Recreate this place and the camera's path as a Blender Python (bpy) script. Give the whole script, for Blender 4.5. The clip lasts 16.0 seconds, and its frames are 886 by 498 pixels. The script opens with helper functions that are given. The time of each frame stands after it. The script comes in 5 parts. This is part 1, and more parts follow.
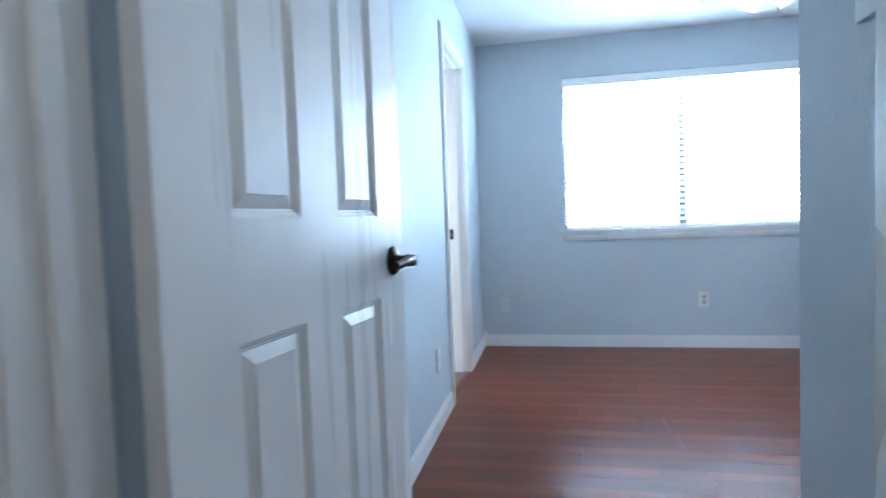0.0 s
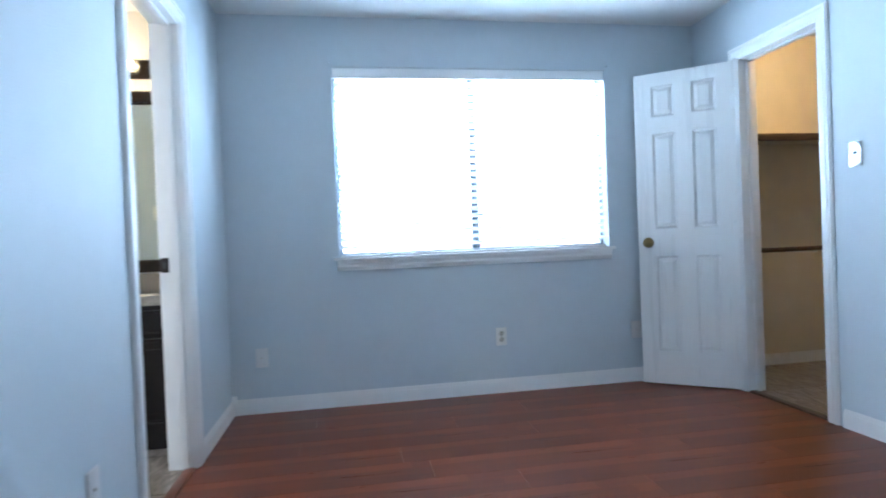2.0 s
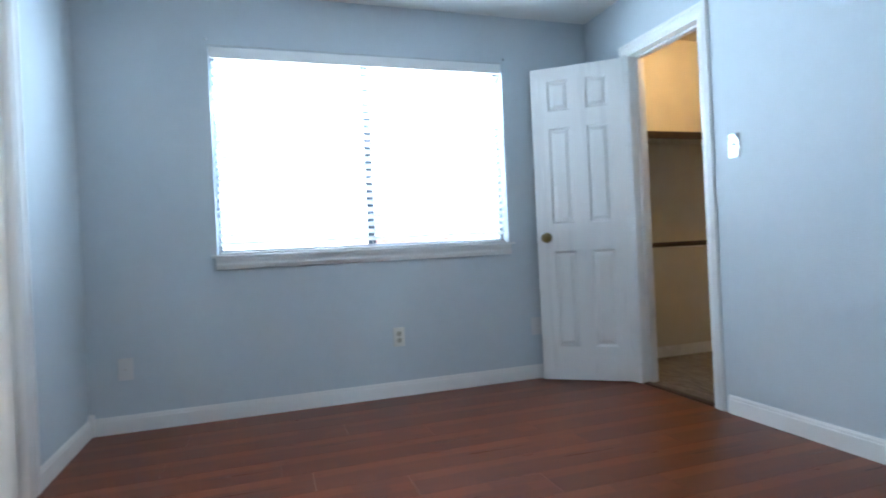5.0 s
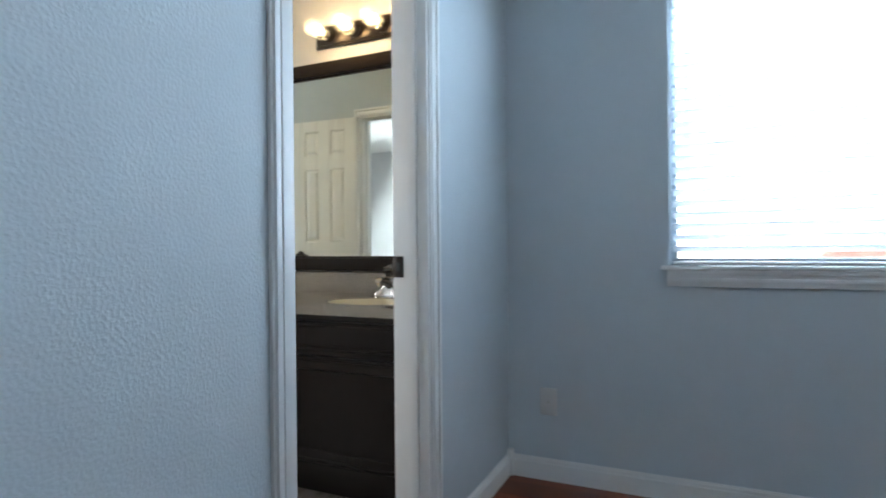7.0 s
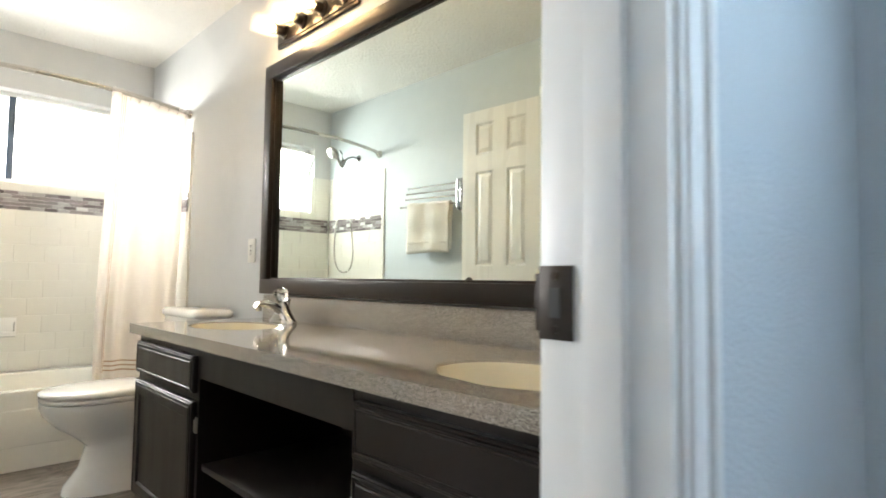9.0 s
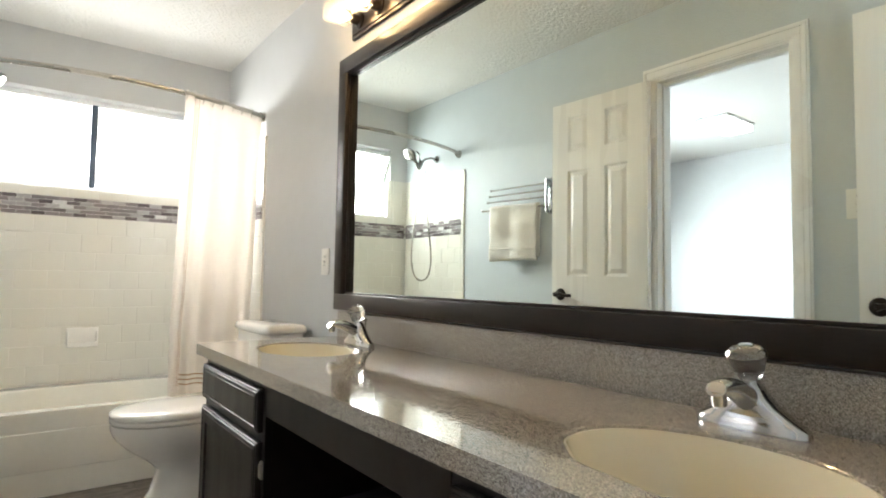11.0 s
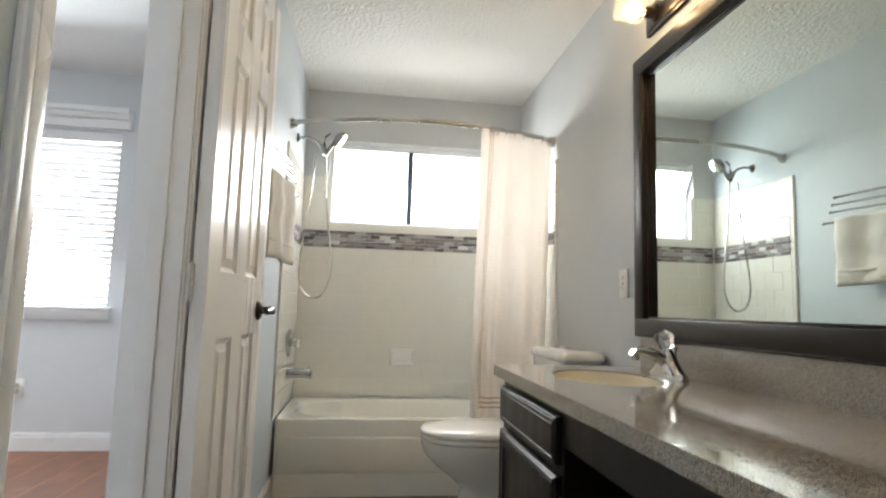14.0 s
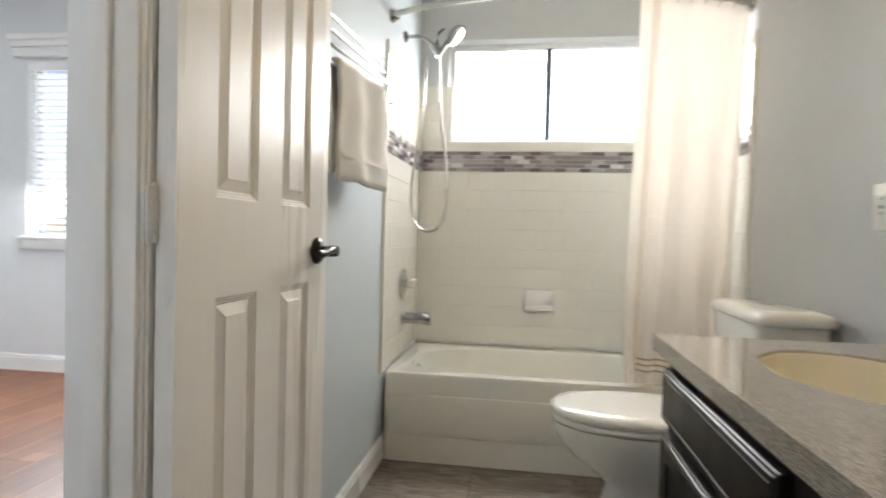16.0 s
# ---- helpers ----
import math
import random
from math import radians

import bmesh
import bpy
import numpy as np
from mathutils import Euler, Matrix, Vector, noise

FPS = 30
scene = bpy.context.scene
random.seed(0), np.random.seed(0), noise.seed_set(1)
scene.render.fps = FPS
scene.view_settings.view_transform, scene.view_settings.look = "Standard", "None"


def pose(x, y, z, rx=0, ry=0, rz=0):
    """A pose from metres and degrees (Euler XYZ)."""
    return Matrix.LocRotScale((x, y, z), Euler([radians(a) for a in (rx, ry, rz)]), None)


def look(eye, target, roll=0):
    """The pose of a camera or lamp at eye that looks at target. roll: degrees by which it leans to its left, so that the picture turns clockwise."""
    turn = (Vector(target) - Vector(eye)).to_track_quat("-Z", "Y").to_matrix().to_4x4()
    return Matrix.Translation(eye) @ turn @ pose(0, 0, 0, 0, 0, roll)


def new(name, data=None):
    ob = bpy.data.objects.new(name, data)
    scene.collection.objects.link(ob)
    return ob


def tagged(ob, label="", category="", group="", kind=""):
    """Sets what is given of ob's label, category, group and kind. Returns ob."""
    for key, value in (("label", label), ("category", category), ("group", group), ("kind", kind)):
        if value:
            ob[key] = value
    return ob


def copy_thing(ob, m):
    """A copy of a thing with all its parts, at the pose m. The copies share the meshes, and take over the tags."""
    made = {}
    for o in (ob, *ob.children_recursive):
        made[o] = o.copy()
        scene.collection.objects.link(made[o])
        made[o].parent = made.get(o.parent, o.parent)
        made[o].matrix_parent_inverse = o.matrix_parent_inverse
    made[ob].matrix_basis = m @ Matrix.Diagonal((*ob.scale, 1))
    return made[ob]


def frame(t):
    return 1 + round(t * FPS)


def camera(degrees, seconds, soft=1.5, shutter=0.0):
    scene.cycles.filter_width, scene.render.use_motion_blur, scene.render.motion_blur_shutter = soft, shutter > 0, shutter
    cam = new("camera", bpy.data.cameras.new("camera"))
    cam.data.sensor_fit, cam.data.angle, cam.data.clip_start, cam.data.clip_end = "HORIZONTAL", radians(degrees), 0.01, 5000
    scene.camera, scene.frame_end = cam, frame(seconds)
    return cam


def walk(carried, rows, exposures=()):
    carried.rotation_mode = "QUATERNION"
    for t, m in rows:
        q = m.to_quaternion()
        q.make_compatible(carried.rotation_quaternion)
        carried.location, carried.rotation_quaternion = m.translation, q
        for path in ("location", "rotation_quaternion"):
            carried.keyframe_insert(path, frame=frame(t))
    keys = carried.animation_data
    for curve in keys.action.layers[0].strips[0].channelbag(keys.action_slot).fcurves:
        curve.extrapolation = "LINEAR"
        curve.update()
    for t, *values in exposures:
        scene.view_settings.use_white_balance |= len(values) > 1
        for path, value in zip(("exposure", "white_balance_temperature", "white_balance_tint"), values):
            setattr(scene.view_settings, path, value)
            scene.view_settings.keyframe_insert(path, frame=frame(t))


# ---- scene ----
cam = camera(76.9, 16.0, soft=1.8, shutter=0.4)
# camera path: seconds, eye, target, roll
PATH = [
    (0, (0.582, -4.499, 1.03), (0.19, -2.54, 0.93), -2.1),
    (0.5, (0.59, -4.234, 1.009), (0.41, -2.243, 0.952), -2.2),
    (1, (0.582, -3.946, 1.015), (0.567, -1.946, 0.985), -2.0),
    (1.5, (0.6, -3.736, 0.996), (0.779, -1.744, 0.979), -2.3),
    (2, (0.731, -3.515, 0.994), (1.061, -1.543, 0.969), -2.3),
    (2.5, (0.823, -3.368, 1.003), (1.474, -1.478, 0.954), -2.1),
    (3, (0.819, -3.25, 0.945), (1.978, -1.621, 0.904), -2.3),
    (3.2, (0.816, -3.228, 0.97), (2.079, -1.679, 0.905), -2.1),
    (5.3, (0.889, -3.375, 0.898), (1.314, -1.421, 0.899), -2.6),
    (5.5, (0.833, -3.287, 0.902), (1.118, -1.307, 0.901), -2.4),
    (6, (0.772, -3.001, 0.976), (0.719, -1.001, 0.959), -1.9),
    (6.5, (0.777, -2.695, 0.971), (0.385, -0.734, 0.961), -1.9),
    (7, (0.757, -2.356, 1.001), (-0.068, -0.534, 0.993), -0.5),
    (7.5, (0.738, -2.026, 1.001), (-0.346, -0.346, 0.992), -0.2),
    (8, (0.579, -1.681, 1.002), (-0.625, -0.085, 1.033), 0.6),
    (8.5, (0.4, -1.375, 0.996), (-0.962, 0.088, 1.081), -0.1),
    (9, (0.189, -1.235, 0.958), (-1.235, 0.164, 1.068), 0.7),
    (9.2, (0.112, -1.2, 0.954), (-1.322, 0.189, 1.068), 0.7),
    (11.3, (-0.089, -1.083, 1.041), (-1.71, 0.08, 1.179), 0.8),
    (11.5, (-0.085, -1.09, 1.061), (-1.719, 0.049, 1.235), 0.8),
    (12, (-0.112, -1.121, 1.117), (-1.778, -0.046, 1.384), 0.9),
    (12.5, (-0.16, -1.13, 1.125), (-1.884, -0.182, 1.486), 1.1),
    (13, (-0.225, -1.117, 1.074), (-2.053, -0.395, 1.447), 1.2),
    (13.5, (-0.278, -1.057, 1.013), (-2.198, -0.6, 1.337), 1.4),
    (14, (-0.253, -1.028, 0.964), (-2.224, -0.765, 1.178), 1.7),
    (14.5, (-0.345, -0.974, 0.919), (-2.336, -0.781, 0.959), 1.7),
    (15, (-0.52, -0.896, 0.965), (-2.512, -0.709, 0.94), 1.6),
    (15.5, (-0.695, -0.912, 0.989), (-2.692, -0.804, 0.946), 1.2),
    (16, (-0.873, -0.874, 0.99), (-2.852, -1.161, 0.94), 1.5),
]
EXPOSURES = [(0, 1.0, 5850, 10), (1.5, 0.72, 5850, 10), (3, 0.54, 6050, 10), (5.5, 0.50, 6450, 10), (6.5, 0.06, 6550, 10), (7.2, -0.12, 6600, 10),
             (8, 0.50, 6800, 10), (9, 0.52, 6900, 10), (11.5, 0.12, 6700, 10), (12.5, -0.08, 6630, 10), (13.5, -0.19, 6630, 10), (14.5, -0.23, 6560, 10), (15.5, 0.03, 6640, 10), (16, -0.04, 6630, 10)]
walk(cam, [(t, look(eye, target, roll)) for t, eye, target, roll in PATH], EXPOSURES)

# ---- world and large lights ----
world = bpy.data.worlds.new("sky")
scene.world = world
world.use_nodes = True
wn = world.node_tree
sky = wn.nodes.new("ShaderNodeTexSky")
sky.sky_type, sky.sun_disc = "NISHITA", False
sky.sun_elevation, sky.sun_rotation = radians(55), radians(200)
wn.links.new(sky.outputs[0], wn.nodes["Background"].inputs[0])
wn.nodes["Background"].inputs[1].default_value = 0.12


def lamp(name, kind, m, power, color, size=(1, 1), angle=0.5):
    d = bpy.data.lights.new(name, kind)
    d.energy, d.color = power, color
    if kind == "AREA":
        d.shape, d.size, d.size_y = "RECTANGLE", size[0], size[1]
    elif kind == "SUN":
        d.angle = radians(angle)
    else:
        d.shadow_soft_size = size[0]
    ob = new(name, d)
    ob.matrix_world = m
    return ob


lamp("sun", "SUN", pose(0, 0, 10, 35, 0, -20), 2.5, (1.0, 0.95, 0.88))
COOL = (0.55, 0.77, 1.0)
# daylight entering at the three windows
lamp("daylight_bedroom", "AREA", look((1.56, 0.15, 1.52), (1.56, -3, 0.72)), 93, COOL, (1.75, 1.12))
lamp("daylight_bath", "AREA", look((-4.06, -0.76, 1.80), (-3.06, -0.76, 1.18)), 25, (0.96, 0.985, 1.0), (1.05, 0.46))
lamp("daylight_guest", "AREA", look((-4.08, -3.5, 1.5), (-2, -3.5, 0.4)), 158, (0.86, 0.93, 1.0), (1.25, 1.0))
lamp("closet_light", "POINT", pose(3.75, -0.55, 2.22), 7, (1.0, 0.62, 0.25), (0.05,))
# added fill without a fixture, in the unseen hall behind the camera
lamp("hall_fill", "POINT", pose(0.9, -5.0, 2.2), 6, (1.0, 0.93, 0.85), (0.08,))
lamp("fan_light", "POINT", pose(1.507, -1.546, 2.016), 6, (1.0, 0.97, 0.92), (0.02,))


# ---- materials ----
def mat(name, color, rough=0.5, metal=0.0, vary=0.06, grain=40.0, bump=0.0, bscale=300.0, coat=0.0,
        spec=0.5, stretch=(1, 1, 1), depth=0.004):
    m = bpy.data.materials.new(name)
    m.use_nodes = True
    n, l = m.node_tree.nodes, m.node_tree.links
    b = n["Principled BSDF"]
    b.inputs["Roughness"].default_value = rough
    b.inputs["Metallic"].default_value = metal
    b.inputs["Coat Weight"].default_value = coat
    b.inputs["Coat Roughness"].default_value = 0.08
    b.inputs["Specular IOR Level"].default_value = spec
    tc = n.new("ShaderNodeTexCoord")
    mp = n.new("ShaderNodeMapping")
    mp.inputs["Scale"].default_value = stretch
    l.new(tc.outputs["Object"], mp.inputs[0])
    big = n.new("ShaderNodeTexNoise")
    big.inputs["Scale"].default_value, big.inputs["Detail"].default_value = 1.7, 3
    small = n.new("ShaderNodeTexNoise")
    small.inputs["Scale"].default_value, small.inputs["Detail"].default_value = grain, 6
    l.new(mp.outputs[0], big.inputs[0])
    l.new(mp.outputs[0], small.inputs[0])
    add = n.new("ShaderNodeMath")
    add.operation = "ADD"
    l.new(big.outputs[0], add.inputs[0])
    l.new(small.outputs[0], add.inputs[1])
    ramp = n.new("ShaderNodeMapRange")
    ramp.inputs["From Min"].default_value, ramp.inputs["From Max"].default_value = 0.7, 1.3
    ramp.inputs["To Min"].default_value, ramp.inputs["To Max"].default_value = 1 - vary, 1 + vary
    l.new(add.outputs[0], ramp.inputs[0])
    mix = n.new("ShaderNodeVectorMath")
    mix.operation = "SCALE"
    mix.inputs[0].default_value = color
    l.new(ramp.outputs[0], mix.inputs["Scale"])
    l.new(mix.outputs[0], b.inputs["Base Color"])
    rr = n.new("ShaderNodeMapRange")
    rr.inputs["From Min"].default_value, rr.inputs["From Max"].default_value = 0.3, 0.7
    rr.inputs["To Min"].default_value, rr.inputs["To Max"].default_value = max(rough - 0.06, 0.02), rough + 0.06
    l.new(big.outputs[0], rr.inputs[0])
    l.new(rr.outputs[0], b.inputs["Roughness"])
    if bump:
        bn = n.new("ShaderNodeTexNoise")
        bn.inputs["Scale"].default_value, bn.inputs["Detail"].default_value = bscale, 3
        l.new(mp.outputs[0], bn.inputs[0])
        bp = n.new("ShaderNodeBump")
        bp.inputs["Strength"].default_value, bp.inputs["Distance"].default_value = bump, depth
        l.new(bn.outputs[0], bp.inputs["Height"])
        l.new(bp.outputs[0], b.inputs["Normal"])
    return m


def glow(name, color, strength):
    m = bpy.data.materials.new(name)
    m.use_nodes = True
    b = m.node_tree.nodes["Principled BSDF"]
    b.inputs["Base Color"].default_value = (0.8, 0.8, 0.8, 1)
    b.inputs["Emission Color"].default_value = (*color, 1)
    b.inputs["Emission Strength"].default_value = strength
    return m


def clear(name, color=(1, 1, 1), rough=0.0, ior=1.45):
    m = bpy.data.materials.new(name)
    m.use_nodes = True
    b = m.node_tree.nodes["Principled BSDF"]
    b.inputs["Base Color"].default_value = (*color, 1)
    b.inputs["Transmission Weight"].default_value = 1
    b.inputs["Roughness"].default_value = rough
    b.inputs["IOR"].default_value = ior
    return m


def translucent(name, color, amount, bump=0.0, bscale=200.0):
    m = mat(name, color, 0.8, vary=0.04, grain=60, bump=bump, bscale=bscale, spec=0.2)
    n, l = m.node_tree.nodes, m.node_tree.links
    tr = n.new("ShaderNodeBsdfTranslucent")
    tr.inputs[0].default_value = (*color, 1)
    mx = n.new("ShaderNodeMixShader")
    mx.inputs[0].default_value = amount
    l.new(n["Principled BSDF"].outputs[0], mx.inputs[1])
    l.new(tr.outputs[0], mx.inputs[2])
    l.new(mx.outputs[0], n["Material Output"].inputs[0])
    return m


def wood_floor(name, dark, light, rough, strip=0.066):
    """Laminate boards printed with three rows of short wooden strips."""
    m = bpy.data.materials.new(name)
    m.use_nodes = True
    n, l = m.node_tree.nodes, m.node_tree.links
    b = n["Principled BSDF"]
    b.inputs["Specular IOR Level"].default_value = 0.28
    tc = n.new("ShaderNodeTexCoord")
    br = n.new("ShaderNodeTexBrick")
    br.offset, br.offset_frequency, br.squash = 0.37, 2, 1.0
    br.inputs["Color1"].default_value, br.inputs["Color2"].default_value = (0, 0, 0, 1), (1, 1, 1, 1)
    br.inputs["Mortar"].default_value = (0.3, 0.3, 0.3, 1)
    br.inputs["Scale"].default_value = 1.0
    br.inputs["Mortar Size"].default_value = 0.0
    br.inputs["Brick Width"].default_value, br.inputs["Row Height"].default_value = 0.37, strip
    l.new(tc.outputs["Object"], br.inputs[0])
    mp = n.new("ShaderNodeMapping")
    mp.inputs["Scale"].default_value = (1.0, 12, 1)
    l.new(tc.outputs["Object"], mp.inputs[0])
    g = n.new("ShaderNodeTexNoise")
    g.inputs["Scale"].default_value, g.inputs["Detail"].default_value, g.inputs["Distortion"].default_value = 3, 5, 0.5
    l.new(mp.outputs[0], g.inputs[0])
    info = n.new("ShaderNodeObjectInfo")
    gm = n.new("ShaderNodeMath"); gm.operation = "MULTIPLY"
    gm.inputs[1].default_value = 0.55
    l.new(g.outputs[0], gm.inputs[0])
    s1 = n.new("ShaderNodeMath"); s1.operation = "MULTIPLY_ADD"
    s1.inputs[1].default_value = 0.54
    l.new(br.outputs[0], s1.inputs[0]); l.new(gm.outputs[0], s1.inputs[2])
    s2 = n.new("ShaderNodeMath"); s2.operation = "MULTIPLY_ADD"
    s2.inputs[1].default_value = 0.16
    l.new(info.outputs["Random"], s2.inputs[0]); l.new(s1.outputs[0], s2.inputs[2])
    rp = n.new("ShaderNodeValToRGB")
    rp.color_ramp.elements[0].position, rp.color_ramp.elements[0].color = 0.16, (*dark, 1)
    rp.color_ramp.elements[1].position, rp.color_ramp.elements[1].color = 0.92, (*light, 1)
    l.new(s2.outputs[0], rp.inputs[0])
    l.new(rp.outputs[0], b.inputs["Base Color"])
    rr = n.new("ShaderNodeMapRange")
    rr.inputs["To Min"].default_value, rr.inputs["To Max"].default_value = rough - 0.03, rough + 0.05
    l.new(g.outputs[0], rr.inputs[0]); l.new(rr.outputs[0], b.inputs["Roughness"])
    return m


def granite(name, polished=True):
    m = mat(name, (0.25, 0.235, 0.21), 0.03 if polished else 0.34, vary=0.1, grain=30, coat=0.5 if polished else 0.0)
    n, l = m.node_tree.nodes, m.node_tree.links
    b = n["Principled BSDF"]
    tc = n.new("ShaderNodeTexCoord")
    v = n.new("ShaderNodeTexVoronoi")
    v.inputs["Scale"].default_value = 780
    l.new(tc.outputs["Object"], v.inputs[0])
    rp = n.new("ShaderNodeValToRGB")
    rp.color_ramp.elements[0].color, rp.color_ramp.elements[0].position = (0.055, 0.047, 0.040, 1), 0.12
    rp.color_ramp.elements[1].color, rp.color_ramp.elements[1].position = (0.55, 0.51, 0.45, 1), 0.88
    e = rp.color_ramp.elements.new(0.45)
    e.color = (0.235, 0.21, 0.175, 1)
    l.new(v.outputs["Color"], rp.inputs[0])
    l.new(rp.outputs[0], b.inputs["Base Color"])
    # polish with a slight orange-peel waviness
    wv = n.new("ShaderNodeTexNoise")
    wv.inputs["Scale"].default_value, wv.inputs["Detail"].default_value = 55, 2
    l.new(tc.outputs["Object"], wv.inputs[0])
    bp = n.new("ShaderNodeBump")
    bp.inputs["Strength"].default_value, bp.inputs["Distance"].default_value = 0.16, 0.0012
    l.new(wv.outputs[0], bp.inputs["Height"])
    l.new(bp.outputs[0], b.inputs["Normal"])
    l.new(bp.outputs[0], b.inputs["Coat Normal"])
    return m


def stone_tile(name, c0, c1, rough):
    """Veined porcelain tile, varied tile by tile."""
    m = bpy.data.materials.new(name)
    m.use_nodes = True
    n, l = m.node_tree.nodes, m.node_tree.links
    b = n["Principled BSDF"]
    b.inputs["Roughness"].default_value = rough
    tc = n.new("ShaderNodeTexCoord")
    info = n.new("ShaderNodeObjectInfo")
    off = n.new("ShaderNodeVectorMath"); off.operation = "MULTIPLY_ADD"
    off.inputs[1].default_value, = ((7, 5, 3),)
    l.new(info.outputs["Random"], off.inputs[0]); l.new(tc.outputs["Object"], off.inputs[2])
    mp = n.new("ShaderNodeMapping"); mp.inputs["Scale"].default_value = (9, 2.2, 1)
    l.new(off.outputs[0], mp.inputs[0])
    a = n.new("ShaderNodeTexNoise")
    a.inputs["Scale"].default_value, a.inputs["Detail"].default_value, a.inputs["Distortion"].default_value = 2.2, 10, 2.2
    l.new(mp.outputs[0], a.inputs[0])
    rp = n.new("ShaderNodeValToRGB")
    rp.color_ramp.elements[0].color, rp.color_ramp.elements[0].position = (*c0, 1), 0.32
    rp.color_ramp.elements[1].color, rp.color_ramp.elements[1].position = (*c1, 1), 0.68
    l.new(a.outputs[0], rp.inputs[0]); l.new(rp.outputs[0], b.inputs["Base Color"])
    bp = n.new("ShaderNodeBump")
    bp.inputs["Strength"].default_value, bp.inputs["Distance"].default_value = 0.2, 0.002
    l.new(a.outputs[0], bp.inputs["Height"]); l.new(bp.outputs[0], b.inputs["Normal"])
    return m


def random_tint(m, colors):
    """Colour each object of a material by chance out of a row of colours."""
    n, l = m.node_tree.nodes, m.node_tree.links
    info = n.new("ShaderNodeObjectInfo")
    rp = n.new("ShaderNodeValToRGB")
    rp.color_ramp.interpolation = "CONSTANT"
    for k, c in enumerate(colors):
        e = rp.color_ramp.elements[k] if k < 2 else rp.color_ramp.elements.new(0.5)
        e.position, e.color = k / len(colors), (*c, 1)
    l.new(info.outputs["Random"], rp.inputs[0])
    l.new(rp.outputs[0], n["Principled BSDF"].inputs["Base Color"])
    return m


# wall paint lightened to stand for strong daylight in the next room
GUESTLIT = mat("wall_paint_bright_lit", (0.66, 0.675, 0.685), 0.55, vary=0.02, grain=12, bump=0.3, bscale=150, spec=0.25)
WALL = mat("wall_paint", (0.535, 0.588, 0.622), 0.52, vary=0.02, grain=12, bump=0.45, bscale=150, spec=0.25)
# the same wall paint with warm bathroom light mixed into its colour
WARMWALL = mat("wall_paint_warm_lit", (0.575, 0.588, 0.592), 0.5, vary=0.02, grain=12, bump=0.4, bscale=150, spec=0.25)
CEILP = mat("ceiling_paint", (0.78, 0.78, 0.76), 0.8, vary=0.02, bump=0.25, bscale=120)
POPCORN = mat("textured_ceiling", (0.76, 0.75, 0.72), 0.85, vary=0.05, grain=90, bump=1.0, bscale=55, depth=0.012)
TRIM = mat("trim_paint", (0.78, 0.78, 0.77), 0.32, vary=0.02, grain=20, bump=0.05, bscale=60)
DOORP = mat("door_paint", (0.77, 0.76, 0.74), 0.30, vary=0.02, grain=15, bump=0.08, bscale=220, stretch=(6, 6, 0.4))
CLOSETP = mat("closet_paint", (0.60, 0.56, 0.48), 0.6, vary=0.06, grain=6, bump=0.3, bscale=150)
LAM = wood_floor("cherry_laminate", (0.086, 0.0195, 0.0080), (0.200, 0.051, 0.0185), 0.28)
LAM2 = wood_floor("brown_laminate", (0.04, 0.014, 0.007), (0.23, 0.10, 0.05), 0.42, 0.09)
GAP = mat("joint_dark", (0.03, 0.018, 0.012), 0.8)
STONE = stone_tile("grey_brown_tile", (0.10, 0.080, 0.064), (0.29, 0.245, 0.205), 0.38)
GROUT = mat("floor_grout", (0.12, 0.10, 0.085), 0.85)
TILE = mat("cream_tile", (0.77, 0.757, 0.695), 0.12, vary=0.02, grain=8, coat=0.2)
TGROUT = mat("tile_grout", (0.84, 0.83, 0.78), 0.6)
MOSAIC = random_tint(mat("mosaic_glass", (0.2, 0.2, 0.2), 0.15),
                     [(0.13, 0.11, 0.115), (0.24, 0.22, 0.225), (0.40, 0.385, 0.39), (0.17, 0.15, 0.155), (0.68, 0.68, 0.67), (0.28, 0.25, 0.255), (0.34, 0.32, 0.325), (0.2, 0.18, 0.185), (0.46, 0.45, 0.45), (0.22, 0.2, 0.2)])
PORC = mat("porcelain", (0.80, 0.79, 0.75), 0.08, vary=0.015, coat=0.3)
SOAPM = mat("soap_dish_glaze", (0.87, 0.865, 0.84), 0.15, vary=0.01, coat=0.2)
TUBM = mat("tub_enamel", (0.77, 0.76, 0.69), 0.12, vary=0.02, coat=0.2)
SINKM = mat("sink_bisque", (0.74, 0.68, 0.52), 0.10, vary=0.015, coat=0.3)
ESP = mat("espresso_wood", (0.009, 0.0065, 0.006), 0.34, vary=0.2, grain=20, bump=0.05, bscale=60, stretch=(8, 8, 1), spec=0.27)
ESPIN = mat("espresso_inside", (0.016, 0.012, 0.010), 0.5, vary=0.3)
FRAMEW = mat("mirror_frame_wood", (0.016, 0.011, 0.009), 0.38, vary=0.2, grain=30, stretch=(1, 8, 8), spec=0.22)
GRAN = granite("speckled_granite")
GRANB = granite("honed_granite", False)
MIRROR = mat("silvered_glass", (0.79, 0.87, 0.835), 0.02, 1.0, vary=0.0)
MIRROR.node_tree.nodes["Principled BSDF"].inputs["Roughness"].default_value = 0.0
for lk in list(MIRROR.node_tree.links):
    if lk.to_socket.name == "Roughness":
        MIRROR.node_tree.links.remove(lk)
CHROME = mat("chrome", (0.58, 0.58, 0.58), 0.10, 1.0, vary=0.03)
# chrome with dark reflections put into its base colour
CHROMED = mat("dark_reflecting_chrome", (0.34, 0.335, 0.33), 0.18, 1.0, vary=0.05)
POLISH = mat("polished_steel", (0.58, 0.59, 0.60), 0.16, 1.0, vary=0.02)
NICKEL = mat("brushed_nickel", (0.52, 0.50, 0.46), 0.28, 1.0, vary=0.05)
